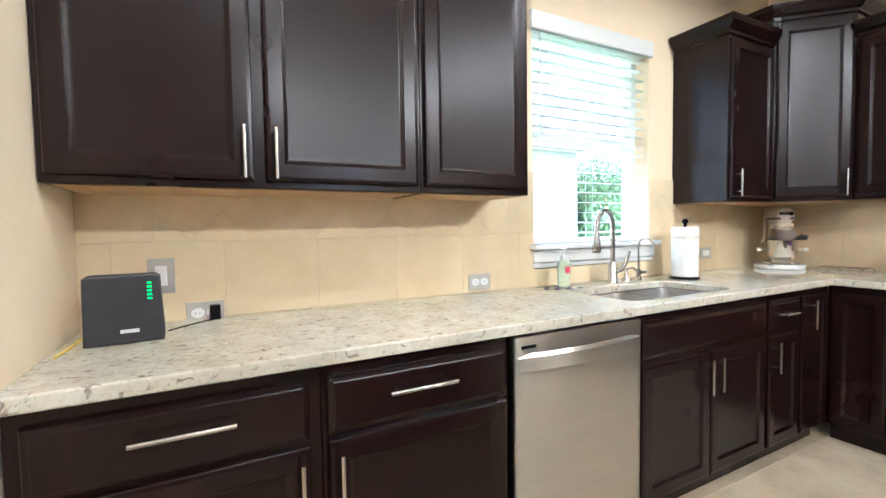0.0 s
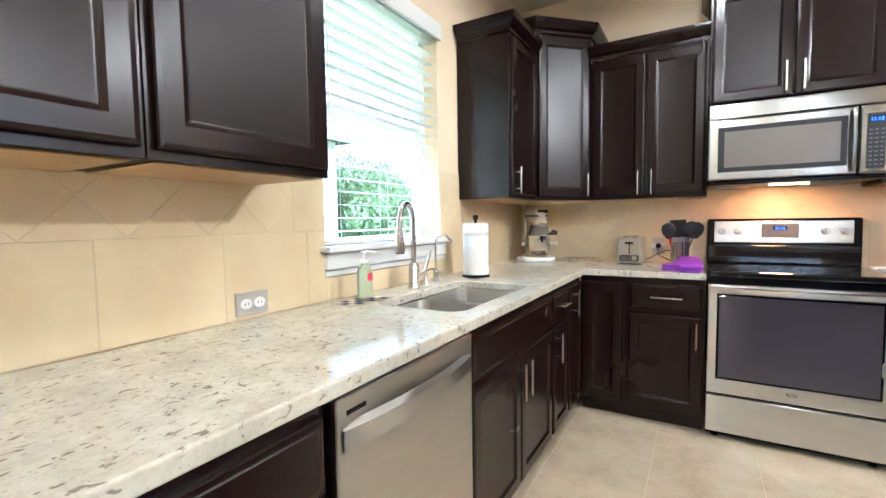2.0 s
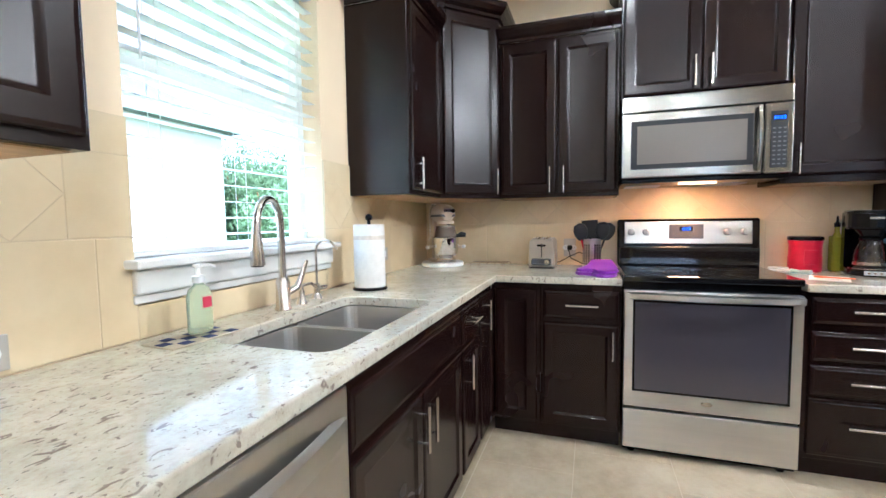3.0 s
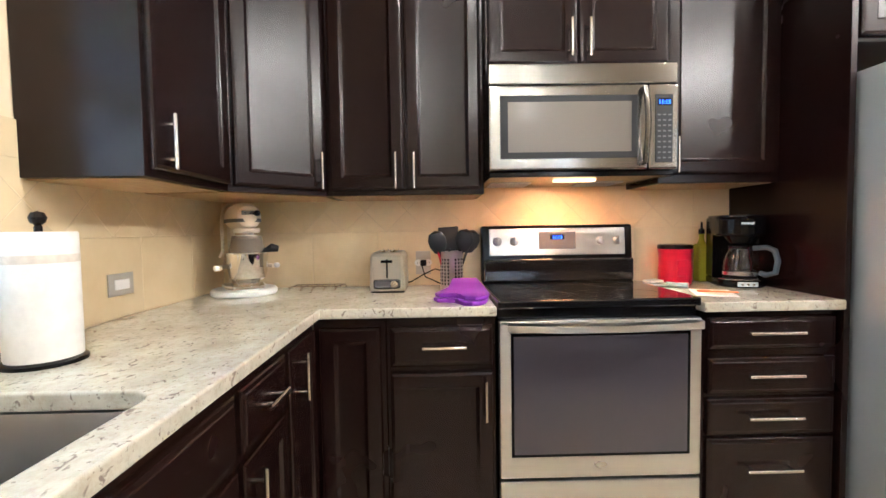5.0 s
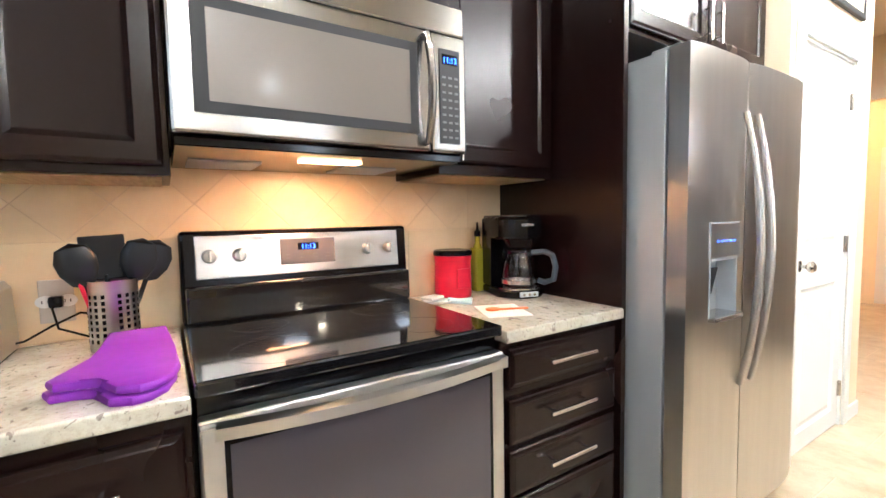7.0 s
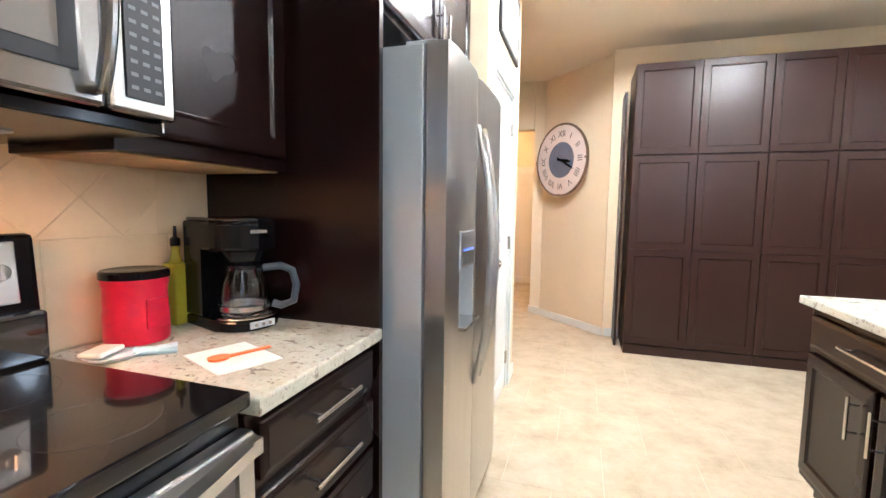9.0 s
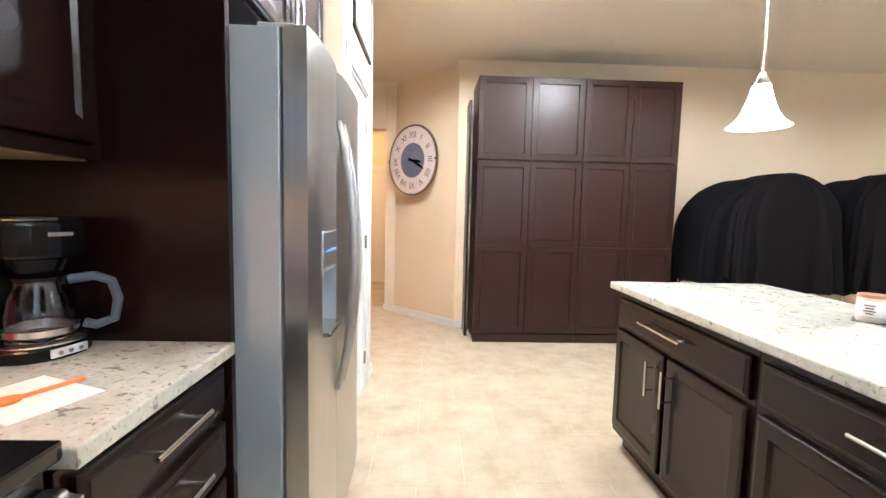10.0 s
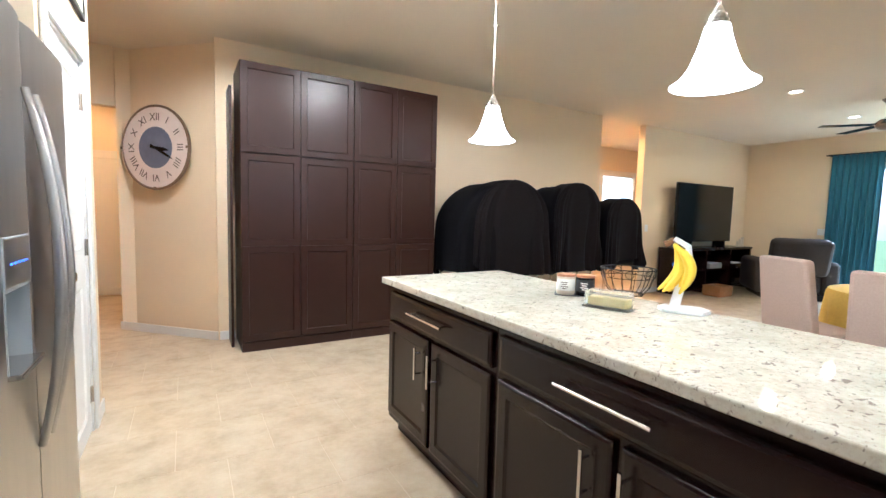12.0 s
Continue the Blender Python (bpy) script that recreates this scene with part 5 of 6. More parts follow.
part("band", lathe(bm_new(), [(.0645, .012), (.066, .013), (.066, .026), (.0645, .027)], seg=36), M_NICKEL, cf)
part("lid", lathe(bm_new(), [(0, .125), (.048, .125), (.05, .132), (.04, .14), (0, .145)], seg=30), M_BLACK, cf)
M_HG = plain("slate_grey_plastic", (.07, .10, .13), .4)
part("handle", tube(bm_new(), [(.045, -.02, .122), (.085, -.04, .128), (.112, -.052, .115), (.122, -.057, .075), (.115, -.054, .03), (.085, -.04, .018), (.066, -.03, .025)], .010, 10), M_HG, cf)
cf["kind"] = ""
t = thing("coffee_can", "red plastic coffee canister with a black lid beside the stove", "canister", RE @ pose(.472, 3.508, ZC) @ Matrix.Diagonal((1.1, 1.1, 1.13, 1)))
part("body", lathe(bm_new(), [(0, 0), (.066, 0), (.069, .006), (.069, .07), (.067, .075), (.067, .13), (.070, .136), (.070, .150), (0, .150)], seg=40), M_RED, t)
part("grip", box(bm_new(), -.028, .028, -.0705, -.066, .035, .105, .004), M_RED, t)
part("lid", lathe(bm_new(), [(0, .1505), (.073, .1505), (.073, .165), (.068, .169), (.06, .167), (0, .166)], seg=40), M_BLACK, t)
t = thing("oil_bottle", "square glass bottle of yellow olive oil behind the coffee maker", "bottle", RE @ pose(.628, 3.545, ZC))
part("body", box(bm_new(), -.028, .028, -.028, .028, 0, .19, .008), M_OIL, t)
part("neck", lathe(bm_new(), [(0, .19), (.020, .19), (.012, .21), (.011, .24), (0, .24)], seg=20), M_OIL, t)
part("pourer", lathe(bm_new(), [(0, .24), (.014, .24), (.014, .262), (.006, .268), (.004, .30), (0, .30)], seg=16), M_BLACK, t)
t = thing("spoon_rest", "pale blue and white spoon rest beside the cooktop", "spoon rest", RE @ pose(.335, 3.41, ZC, 0, 0, -42))
part("dish", lathe(bm_new(), [(0, .002), (.042, .002), (.055, .010), (.057, .012), (.055, .013), (.04, .006), (0, .005)], seg=32, sy=.8), M_WPLAST, t)
part("arm", tube(bm_new(), [(.04, 0, .012), (.08, 0, .010), (.13, 0, .006)], [.012, .010, .018], 10), plain("pale_blue_ceramic", (.45, .60, .68), .3), t)
t = thing("dish_cloth", "folded white cloth lying on the spoon rest", "cloth", RE @ pose(.325, 3.43, ZC + .0145, 0, 0, 20))
part("cloth", box(bm_new(), -.04, .04, -.028, .028, 0, .012, .005), M_PAPER, t)
t = thing("napkin", "white paper napkin lying on the worktop beside the stove", "napkin", RE @ pose(.435, 3.15, ZC, 0, 0, -22))
part("sheet", box(bm_new(), -.075, .075, -.085, .105, 0, .003, .001), M_PAPER, t)
t = thing("orange_scoop", "bright orange plastic measuring spoon on the napkin", "spoon", RE @ pose(.445, 3.155, ZC + .0035, 0, 0, -24))
part("bowl", lathe(bm_new(), [(0, 0), (.018, .001), (.020, .007), (.017, .007), (0, .003)], (-.04, 0, 0), 20, 1.3, 1), M_ORANGE, t)
part("stem", box(bm_new(), -.02, .085, -.007, .007, .001, .006, .002), M_ORANGE, t)

# ---- things on the island ----
t = thing("banana_hanger", "white angular banana hanger standing on the island", "banana hanger", pose(.669, -.635, ZC, 0, 0, 120) @ Matrix.Diagonal((1, 1, 1.08, 1)))
part("base", prism(bm_new(), [(-.08, -.055), (.06, -.065), (.09, 0), (.06, .065), (-.08, .055), (-.10, 0)], 0, .016, .004), M_WPLAST, t)
bm = bm_new()
for pts in ([(-.06, .015), (-.02, .015), (.015, .20), (.008, .250), (-.050, .280), (-.060, .265), (-.010, .240), (-.016, .20)],):
    prism(bm, pts, -.014, .014, .003)
part("stand", xf(bm, pose(0, 0, 0, 90)), M_WPLAST, t)
HM = t.matrix_world.copy()
t = thing("bananas", "bunch of ripe yellow bananas hanging from the white hanger", "fruit", HM @ pose(-.058, 0, .260))
for i in range(5):
    pts = [(.050 * math.sin(math.pi * u) - .006 * u, 0, -.008 - .185 * u) for u in [k / 10 for k in range(11)]]
    rr = [.006, .009, .015, .0185, .0205, .021, .0205, .019, .0155, .010, .004]
    part("banana", tube(bm_new(), pts, rr, 9), M_BANANA, t, m=pose(.006, .022 * ((i * 2) % 5 - 2) / 2, 0, 0, -10 + 6 * i, 0) @ pose(0, 0, 0, 0, 0, 10 * (i - 2)))
part("stem", tube(bm_new(), [(.004, 0, .012), (-.012, 0, -.004), (-.03, 0, -.012)], [.008, .012, .014], 8), M_WICKER, t)
part("sticker", lathe(bm_new(), [(0, 0), (.012, 0), (.012, .001), (0, .001)], seg=16), mat("blue_sticker", (.02, .12, .6), .4), t, m=pose(.012, .045, -.09, -90, 0, 0))

t = thing("wire_basket", "round dark wire fruit basket with scrolled sides on the island", "basket", pose(.575, -.975, ZC) @ Matrix.Diagonal((.8, .8, .92, 1)))
bm = bm_new()


def ring(bm, r, z, th=.003, n=32, c=(0, 0)):
    tube(bm, [(c[0] + r * math.cos(2 * math.pi * k / n), c[1] + r * math.sin(2 * math.pi * k / n), z) for k in range(n)], th, 6, closed=True)


ring(bm, .155, .145), ring(bm, .145, .10, .002), ring(bm, .09, .012)
part("rims", bm, M_BLACKM, t)
for k in range(14):
    bm = tube(bm_new(), [(.09, 0, .012), (.125, 0, .05), (.145, 0, .10), (.155, 0, .145)], .002, 6)
    part("wire", bm, M_BLACKM, t, m=pose(0, 0, 0, 0, 0, k * 360 / 14))
for k in range(9):
    bm = bm_new()
    tube(bm, [(.150, .022 * math.cos(2 * math.pi * q / 14), .122 + .018 * math.sin(2 * math.pi * q / 14)) for q in range(14)], .0018, 6, closed=True)
    part("scroll", bm, M_BLACKM, t, m=pose(0, 0, 0, 0, 0, k * 40))
bm = bm_new()
for k in range(5):
    tube(bm, [(-.085, -.06 + .03 * k, .012), (.085, -.06 + .03 * k, .012)], .0018, 6)
for k in range(3):
    lathe(bm, [(0, 0), (.008, .002), (.008, .009), (0, .011)], (.08 * math.cos(k * 2.1), .08 * math.sin(k * 2.1), 0), 10)
part("floor_wires", bm, M_BLACKM, t)
t = thing("butter_dish", "clear lidded butter dish holding pale yellow butter on the island", "butter dish", pose(.90, -.82, ZC, 0, 0, 110))
part("tray", box(bm_new(), -.095, .095, -.048, .048, 0, .010, .004), M_FROST, t)
part("butter", box(bm_new(), -.075, .075, -.03, .03, .011, .045, .004), M_BUTTER, t)
part("cover", box(bm_new(), -.09, .09, -.042, .042, .0105, .070, .010), M_FROST, t)
for i, (cx, cy, c) in enumerate(((.828, -1.125, M_CREAM), (.768, -1.060, M_BLACK))):
    t = thing("candle_jar", ("cream" if i == 0 else "black") + " labelled candle jar with a wooden lid on the island", "candle", pose(cx, cy, ZC + .002), "candle jars")
    part("jar", lathe(bm_new(), [(0, 0), (.040, 0), (.042, .004), (.042, .085), (0, .085)], seg=32), c, t)
    part("lid", lathe(bm_new(), [(0, .0855), (.043, .0855), (.043, .097), (0, .099)], seg=32), bpy.data.materials.get("pale_wood_lid") or plain("pale_wood_lid", (.42, .20, .11), .6), t)
    part("label", lathe(bm_new(), [(.0422, .02), (.0428, .021), (.0428, .075), (.0422, .076)], seg=32), M_PAPER if i == 0 else M_BLACKM, t)
    for z, hw in ((.060, .015), (.050, .012), (.040, .017), (.031, .010)):
        part("text_bar", xf(box(bm_new(), .0424, .0436, -hw, hw, z - .002, z + .002), pose(0, 0, 0, 0, 0, 35)), M_INK if i == 0 else M_WPLAST, t)
t = thing("candle_tray", "thin dark tray under the two candle jars on the island", "tray", pose(.798, -1.092, ZC - .0035, 0, 0, 133))
part("tray", box(bm_new(), -.095, .095, -.050, .050, .0038, .0052, .001, 1), M_BLACKM, t)

# ---- wall clock and picture ----
t = thing("wall_clock", "large round bronze-rimmed clock with roman numerals on the angled wall", "clock", pose(0, 0, 0))
t.matrix_world = pose(2.612, -4.812, 1.855, 0, 0, 135)
part("face", lathe(bm_new(), [(0, 0), (.395, 0), (.395, .02), (0, .02)], seg=64), M_CLOCKF, t, m=pose(0, -.002, 0, 90))
part("centre_disc", lathe(bm_new(), [(0, .02), (.20, .02), (.20, .0225), (0, .0225)], seg=48), M_CLOCKC, t, m=pose(0, -.002, 0, 90))
part("rim", lathe(bm_new(), [(.388, 0), (.405, 0), (.412, .015), (.408, .030), (.396, .036), (.388, .026)], seg=64), M_BRONZE, t, m=pose(0, -.002, 0, 90))
NUM = ["XII", "I", "II", "III", "IIII", "V", "VI", "VII", "VIII", "IX", "X", "XI"]
for k, s in enumerate(NUM):
    fc = bpy.data.curves.new("numeral", "FONT")
    fc.body, fc.size, fc.align_x, fc.align_y, fc.extrude = s, .10, "CENTER", "CENTER", .001
    tmp = new("numeral", fc)
    me = bpy.data.meshes.new_from_object(tmp.evaluated_get(bpy.context.evaluated_depsgraph_get()))
    bpy.data.objects.remove(tmp)
    me.materials.clear()
    me.materials.append(M_INK)
    nb = new("numeral", me)
    nb.parent = t
    nb.matrix_basis = pose(0, -.0245, 0, 90) @ pose(0, 0, 0, 0, 0, -30 * k) @ pose(0, .29, 0)
for L, w, a in ((.17, .022, -100), (.25, .016, -118)):
    part("hour_hand" if L < .2 else "minute_hand", prism(bm_new(), [(-w / 2, -.06), (w / 2, -.06), (w * .8, L * .6), (0, L), (-w * .8, L * .6)], 0, .002), M_BLACK, t, m=pose(0, -.027 - (.003 if L > .2 else 0), 0, 90) @ pose(0, 0, 0, 0, 0, a))
for a in range(4):
    part("rim_clasp", box(bm_new(), -.012, .012, -.012, .012, 0, .012, .003), M_BRONZE, t, m=pose(0, -.036, 0, 90) @ pose(0, 0, 0, 0, 0, 90 * a) @ pose(0, .392, 0))

t = thing("framed_picture", "small dark framed print above the pantry door", "picture", pose(2.86, -2.44, 2.27, 0, 0, -90))
bm = ringed(bm_new(), -.33, .33, 0, .42, [(0, 0), (0, -.018), (.004, -.02), (.026, -.02), (.03, -.012)])
part("frame", bm, M_BLACKM, t, m=pose(0, -.001, 0))
part("print", box(bm_new(), -.298, .298, -.0155, -.0145, .032, .388), plain("beige_print", (.55, .50, .33), .7, .2, 5), t)

# ---- covered cages ----


def cage(x, y, w, d, h, front_cloth, seed):
    t = thing("bird_cage", "tall wire bird cage on wheels under a black cloth cover", "bird cage", pose(x, y, 0), "covered bird cages")
    rnd = random.Random(seed)
    for k in range(4):
        sx, sy = (-1) ** k, (-1) ** (k // 2)
        part("leg", tube(bm_new(), [(sx * w * .42, sy * d * .42, .05), (sx * w * .42, sy * d * .42, .75)], .012, 8), M_NICKEL, t)
        part("castor", lathe(bm_new(), [(0, 0), (.02, .01), (.025, .025), (.02, .045), (0, .05)], (sx * w * .42, sy * d * .42, 0), 12), M_BLACK, t)
    part("tray", box(bm_new(), -w * .45, w * .45, -d * .45, d * .45, .70, .75, .01), M_NICKEL, t)
    nb = 18
    for k in range(nb):
        u = -w * .44 + w * .88 * k / (nb - 1)
        part("bar", tube(bm_new(), [(u, d * .44, .75), (u, d * .44, h * .7)], .0022, 5), M_NICKEL, t)
    for z in (.85, 1.0):
        part("rail", tube(bm_new(), [(-w * .44, d * .44, z), (w * .44, d * .44, z)], .003, 6), M_NICKEL, t)
    cover = thing("cage_cover", "black draped cloth cover over the tall bird cage", "cloth cover", pose(x, y, 0), "black cage covers")

    def drape(name, cx, cy, w, d, h, low, nf, amp, deep=.035, cloth=M_CLOTH):
        """A cloth over a barrel-topped cage: an arch across, straight along the depth, hanging in folds."""
        n, rows = 150, 30
        vs, fs = [], []
        arch = w * .46
        for j in range(rows + 1):
            v = j / rows
            for i in range(n):
                a = 2 * math.pi * i / n
                c, s = math.cos(a), math.sin(a)
                bx_, by_ = math.copysign(abs(c) ** .36, c), math.copysign(abs(s) ** .3, s)
                if v < .4:
                    q = v / .4
                    kx, ky = math.sin(q * math.pi / 2), min(1, .80 + .28 * q) if j else .78
                    z = h - (1 - math.cos(q * math.pi / 2)) * arch
                    fall = .35 * q
                else:
                    q = (v - .4) / .6
                    kx, ky = 1 + .03 * q, 1
                    bottom = low(a)
                    z = h - arch - q * (h - arch - bottom)
                    fall = .35 + .65 * q
                wob = noise.noise(Vector((c * 2.4 + seed, s * 2.4, z * 1.1)))
                f = fall * (amp * (math.sin(nf * a + seed + wob * 2) + .5 * math.sin(nf * 2.3 * a + 2 * seed)) + deep * wob)
                vs.append((cx + bx_ * (w / 2 * kx + f), cy + by_ * (d / 2 * ky + f), z + .012 * wob * (1 - fall)))
        for j in range(rows):
            for i in range(n):
                fs.append((j * n + i, j * n + (i + 1) % n, (j + 1) * n + (i + 1) % n, (j + 1) * n + i))
        me = bpy.data.meshes.new(name)
        me.from_pydata(vs, [], fs)
        me.materials.append(cloth)
        me.polygons.foreach_set("use_smooth", [True] * len(me.polygons))
        ob = new(name, me)
        ob.parent = cover
        md = ob.modifiers.new("thickness", "SOLIDIFY")
        md.thickness = .004
    drape("cover", 0, 0, w, d, h, lambda a: .60 + .05 * math.sin(3 * a + seed), 9, .012, .05)
    for ox, ow, oy, od in front_cloth:
        drape("overlay", ox, oy, w * ow, d * od, h + .035, lambda a: .58 + .16 * max(0, math.sin(2 * a + seed)), 13, .024, .10, M_CLOTH2)


cage(-.79, -3.91, 1.25, .68, 1.655, [(-.10, .86, .17, .60)], 1)
cage(-1.95, -3.92, .86, .62, 1.685, [(-.05, .95, .17, .55)], 2)
cage(-2.90, -3.90, .70, .60, 1.53, [(-.03, .97, .15, .6)], 4)

# ---- living room ----
t = thing("television", "large black flat television above a dark stand", "television", pose(-5.85, -4.12, .80))
part("panel", box(bm_new(), -.90, .90, -.03, .03, .10, 1.14, .008), M_BLACK, t)
part("screen", box(bm_new(), -.885, .885, .0305, .0325, .12, 1.125), M_SCREEN, t)
for s in (-1, 1):
    part("foot", box(bm_new(), s * .55 - .02, s * .55 + .02, -.11, .11, 0, .11, .006), M_BLACK, t)
t = thing("tv_stand", "dark wooden television stand with open shelves against the wall", "tv stand", pose(-5.95, -4.08, 0))
part("top", box(bm_new(), -1.15, 1.15, -.22, .24, .76, .80, .004), M_WOOD, t)
for x in (-1.13, -.40, .40, 1.13):
    part("side_panel", box(bm_new(), x - .018, x + .018, -.21, .22, 0, .758), M_WOOD, t)
for z in (.06, .40):
    part("shelf", box(bm_new(), -1.11, 1.11, -.21, .21, z, z + .025), M_WOOD, t)
part("back", box(bm_new(), -1.11, 1.11, -.22, -.212, .09, .755), M_WOOD, t)
for x, z, w, h, c in ((-.75, .425, .22, .06, M_BLACK), (0, .425, .20, .09, M_SIDE), (-.75, .085, .18, .12, M_BLACK), (.1, .085, .22, .10, M_BLACK), (-.72, .52, .15, .02, M_WPLAST)):
    u = thing("media_box", "small boxed media player on the shelf of the stand", "electronics", pose(-5.95 + x, -4.02, z if z != .52 else .4855), "media boxes")
    part("case", box(bm_new(), -w, w, -.12, .12, 0, h, .004), c, u)
for i, x in enumerate((-6.86, -6.95, -7.03)):
    u = thing("ornament", "small cream candle ornament on the dark stand", "ornament", pose(x, -4.0, .80), "stand ornaments")
    part("body", lathe(bm_new(), [(0, 0), (.03, 0), (.02, .02), (.025, .06), (.025, .10 + .04 * i), (0, .11 + .04 * i)], seg=16), M_CREAM, u)
t = thing("wicker_basket", "low brown wicker basket on the floor by the stand", "basket", pose(-5.5, -3.62, 0))
for a in range(5):
    bm = bm_new()
    box(bm, -.20, .20, .138, .15, .01 + a * .035, .04 + a * .035, .004)
    box(bm, -.20, .20, -.15, -.138, .01 + a * .035, .04 + a * .035, .004)
    box(bm, -.20, -.188, -.137, .137, .01 + a * .035, .04 + a * .035, .004)
    box(bm, .188, .20, -.137, .137, .01 + a * .035, .04 + a * .035, .004)
    part("woven_row", bm, M_WICKER, t)
part("bottom", box(bm_new(), -.187, .187, -.137, .137, 0, .012), M_WICKER, t)

t = thing("recliner", "dark upholstered recliner armchair beside the teal curtain", "armchair", pose(-6.72, -3.12, 0, 0, 0, 128) @ Matrix.Diagonal((1.15, 1.25, 1.0, 1)))
part("seat", box(bm_new(), -.30, .30, -.42, .35, .12, .50, .07, 4), M_RECL, t)
part("backrest", xf(box(bm_new(), -.36, .36, -.12, .12, 0, .62, .09, 4), pose(0, -.36, .42, 12)), M_RECL, t)
for s in (-1, 1):
    part("armrest", box(bm_new(), s * .40 - .11, s * .40 + .11, -.42, .40, .08, .66, .08, 4), M_RECL, t)
part("footrest", box(bm_new(), -.30, .30, .30, .44, .10, .46, .05, 3), M_RECL, t)
part("base", box(bm_new(), -.40, .40, -.38, .36, 0, .10), M_BLACK, t)


def chair(x, y, rz):
    t = thing("dining_chair", "high-backed tan upholstered dining chair at the round table", "chair", pose(x, y, 0, 0, 0, rz), "dining chairs")
    bm = box(bm_new(), -.235, .235, -.045, .045, 0, .60, .03, 3)
    for q in bm.verts:
        q.co.y += .09 * (q.co.z / .6) ** 2
        q.co.x *= 1 - .08 * (q.co.z / .6)
    part("backrest", bm, M_SUEDE, t, m=pose(0, .20, .42))
    part("seat", box(bm_new(), -.24, .24, -.25, .20, .34, .48, .03, 3), M_SUEDE, t)
    for sx in (-1, 1):
        for sy in (-1, 1):
            part("leg", box(bm_new(), sx * .20 - .02, sx * .20 + .02, sy * .20 - .02, sy * .20 + .02, 0, .34, .003, 1), M_WOOD, t)


chair(-1.82, -1.04, -117)
chair(-1.25, -.38, -92)
t = thing("dining_table", "round dining table under the yellow cloth", "table", pose(-2.62, -.64, 0))
part("top", lathe(bm_new(), [(0, .70), (.54, .70), (.55, .71), (.55, .735), (0, .735)], seg=48), M_WOOD, t)
part("pedestal", lathe(bm_new(), [(0, 0), (.26, 0), (.24, .03), (.07, .06), (.05, .4), (.09, .70), (0, .70)], seg=24), M_WOOD, t)
bm = bm_new()
n, rows = 96, [(0, .742), (.54, .742), (.562, .735), (.575, .70), (.585, .5), (.60, .30), (.61, .12)]
rg = []
for r, z in rows:
    if r == 0:
        rg.append([bm.verts.new((0, 0, z))])
    else:
        rg.append([bm.verts.new(((r + max(0, .735 - z) * .06 * math.sin(14 * 2 * math.pi * k / n)) * math.cos(2 * math.pi * k / n), (r + max(0, .735 - z) * .06 * math.sin(14 * 2 * math.pi * k / n)) * math.sin(2 * math.pi * k / n), z)) for k in range(n)])
for A, B in zip(rg, rg[1:]):
    for k in range(n):
        if len(A) == 1:
            bm.faces.new((A[0], B[k], B[(k + 1) % n]))
        else:
            bm.faces.new((A[k], A[(k + 1) % n], B[(k + 1) % n], B[k]))
t = thing("tablecloth", "yellow floor-length tablecloth over the round table", "tablecloth", pose(-2.62, -.64, 0))
part("cloth", bm, M_YELLOW, t)
t = thing("sofa", "brown leather sofa back beyond the dining chairs", "sofa", pose(-5.2, -.55, 0, 0, 0, 90))
M_LEATHER = plain("brown_leather", (.10, .04, .025), .4, .2, 20)
part("seat", box(bm_new(), -.75, .75, -.45, .35, 0, .45, .06, 3), M_LEATHER, t)
part("backrest", box(bm_new(), -.75, .75, -.62, -.40, 0, .88, .08, 3), M_LEATHER, t)
for s in (-1, 1):
    part("armrest", box(bm_new(), s * .86 - .11, s * .86 + .11, -.6, .35, .08, .62, .07, 3), M_LEATHER, t)


def curtain(x, y0, y1, z0, z1):
    t = thing("curtain", "teal floor-length curtain gathered beside the patio door", "curtain", pose(x, (y0 + y1) / 2, 0), "teal curtains")
    n, amp = 90, .045
    vs, fs = [], []
    for j in range(9):
        z = z0 + (z1 - z0) * j / 8
        for i in range(n + 1):
            u = i / n
            vs.append((amp * math.sin(u * 2 * math.pi * 8 + .4 * math.sin(z * 2)) * (1.1 - .3 * j / 8), (y0 - y1) / 2 + (y1 - y0) * u, z))
    for j in range(8):
        for i in range(n):
            a = j * (n + 1) + i
            fs.append((a, a + 1, a + n + 2, a + n + 1))
    me = bpy.data.meshes.new("cloth")
    me.from_pydata(vs, [], fs)
    me.materials.append(M_TEAL)
    me.polygons.foreach_set("use_smooth", [True] * len(me.polygons))
    ob = new("cloth", me)
    ob.parent = t
    ob.modifiers.new("thickness", "SOLIDIFY").thickness = .004


curtain(-7.62, -2.92, -2.22, .02, 2.50)
t = thing("curtain_rod", "dark metal curtain rod above the patio door", "curtain rod", pose(-7.62, -1.6, 2.51))
part("rod", tube(bm_new(), [(0, -1.40, 0), (0, 1.75, 0)], .012, 12), M_BLACKM, t)
for y in (-1.36, 0, 1.7):
    part("bracket", box(bm_new(), -.135, 0, y - .01, y + .01, -.012, .012), M_BLACKM, t)
t = thing("door_2", "", "", pose(-7.80, -1.6, 0), kind="structure")
bm = bm_new()
for a, b, c, d in ((-1.22, -1.15, 0, 2.30), (1.15, 1.22, 0, 2.30), (-.035, .035, .08, 2.22), (-1.15, 1.15, 0, .08), (-1.15, 1.15, 2.22, 2.30)):
    box(bm, -.04, .04, a, b, c, d, .003, 1)
part("door_frame", bm, M_VINYL, t)
for a, b in ((-1.15, -.035), (.035, 1.15)):
    p = part("pane", box(bm_new(), -.004, .004, a, b, .08, 2.22), M_PANE, t)
    p.visible_shadow = False
t = thing("ceiling_fan", "dark five-bladed ceiling fan at rest in the living room", "ceiling fan", pose(-5.2, -1.62, H))
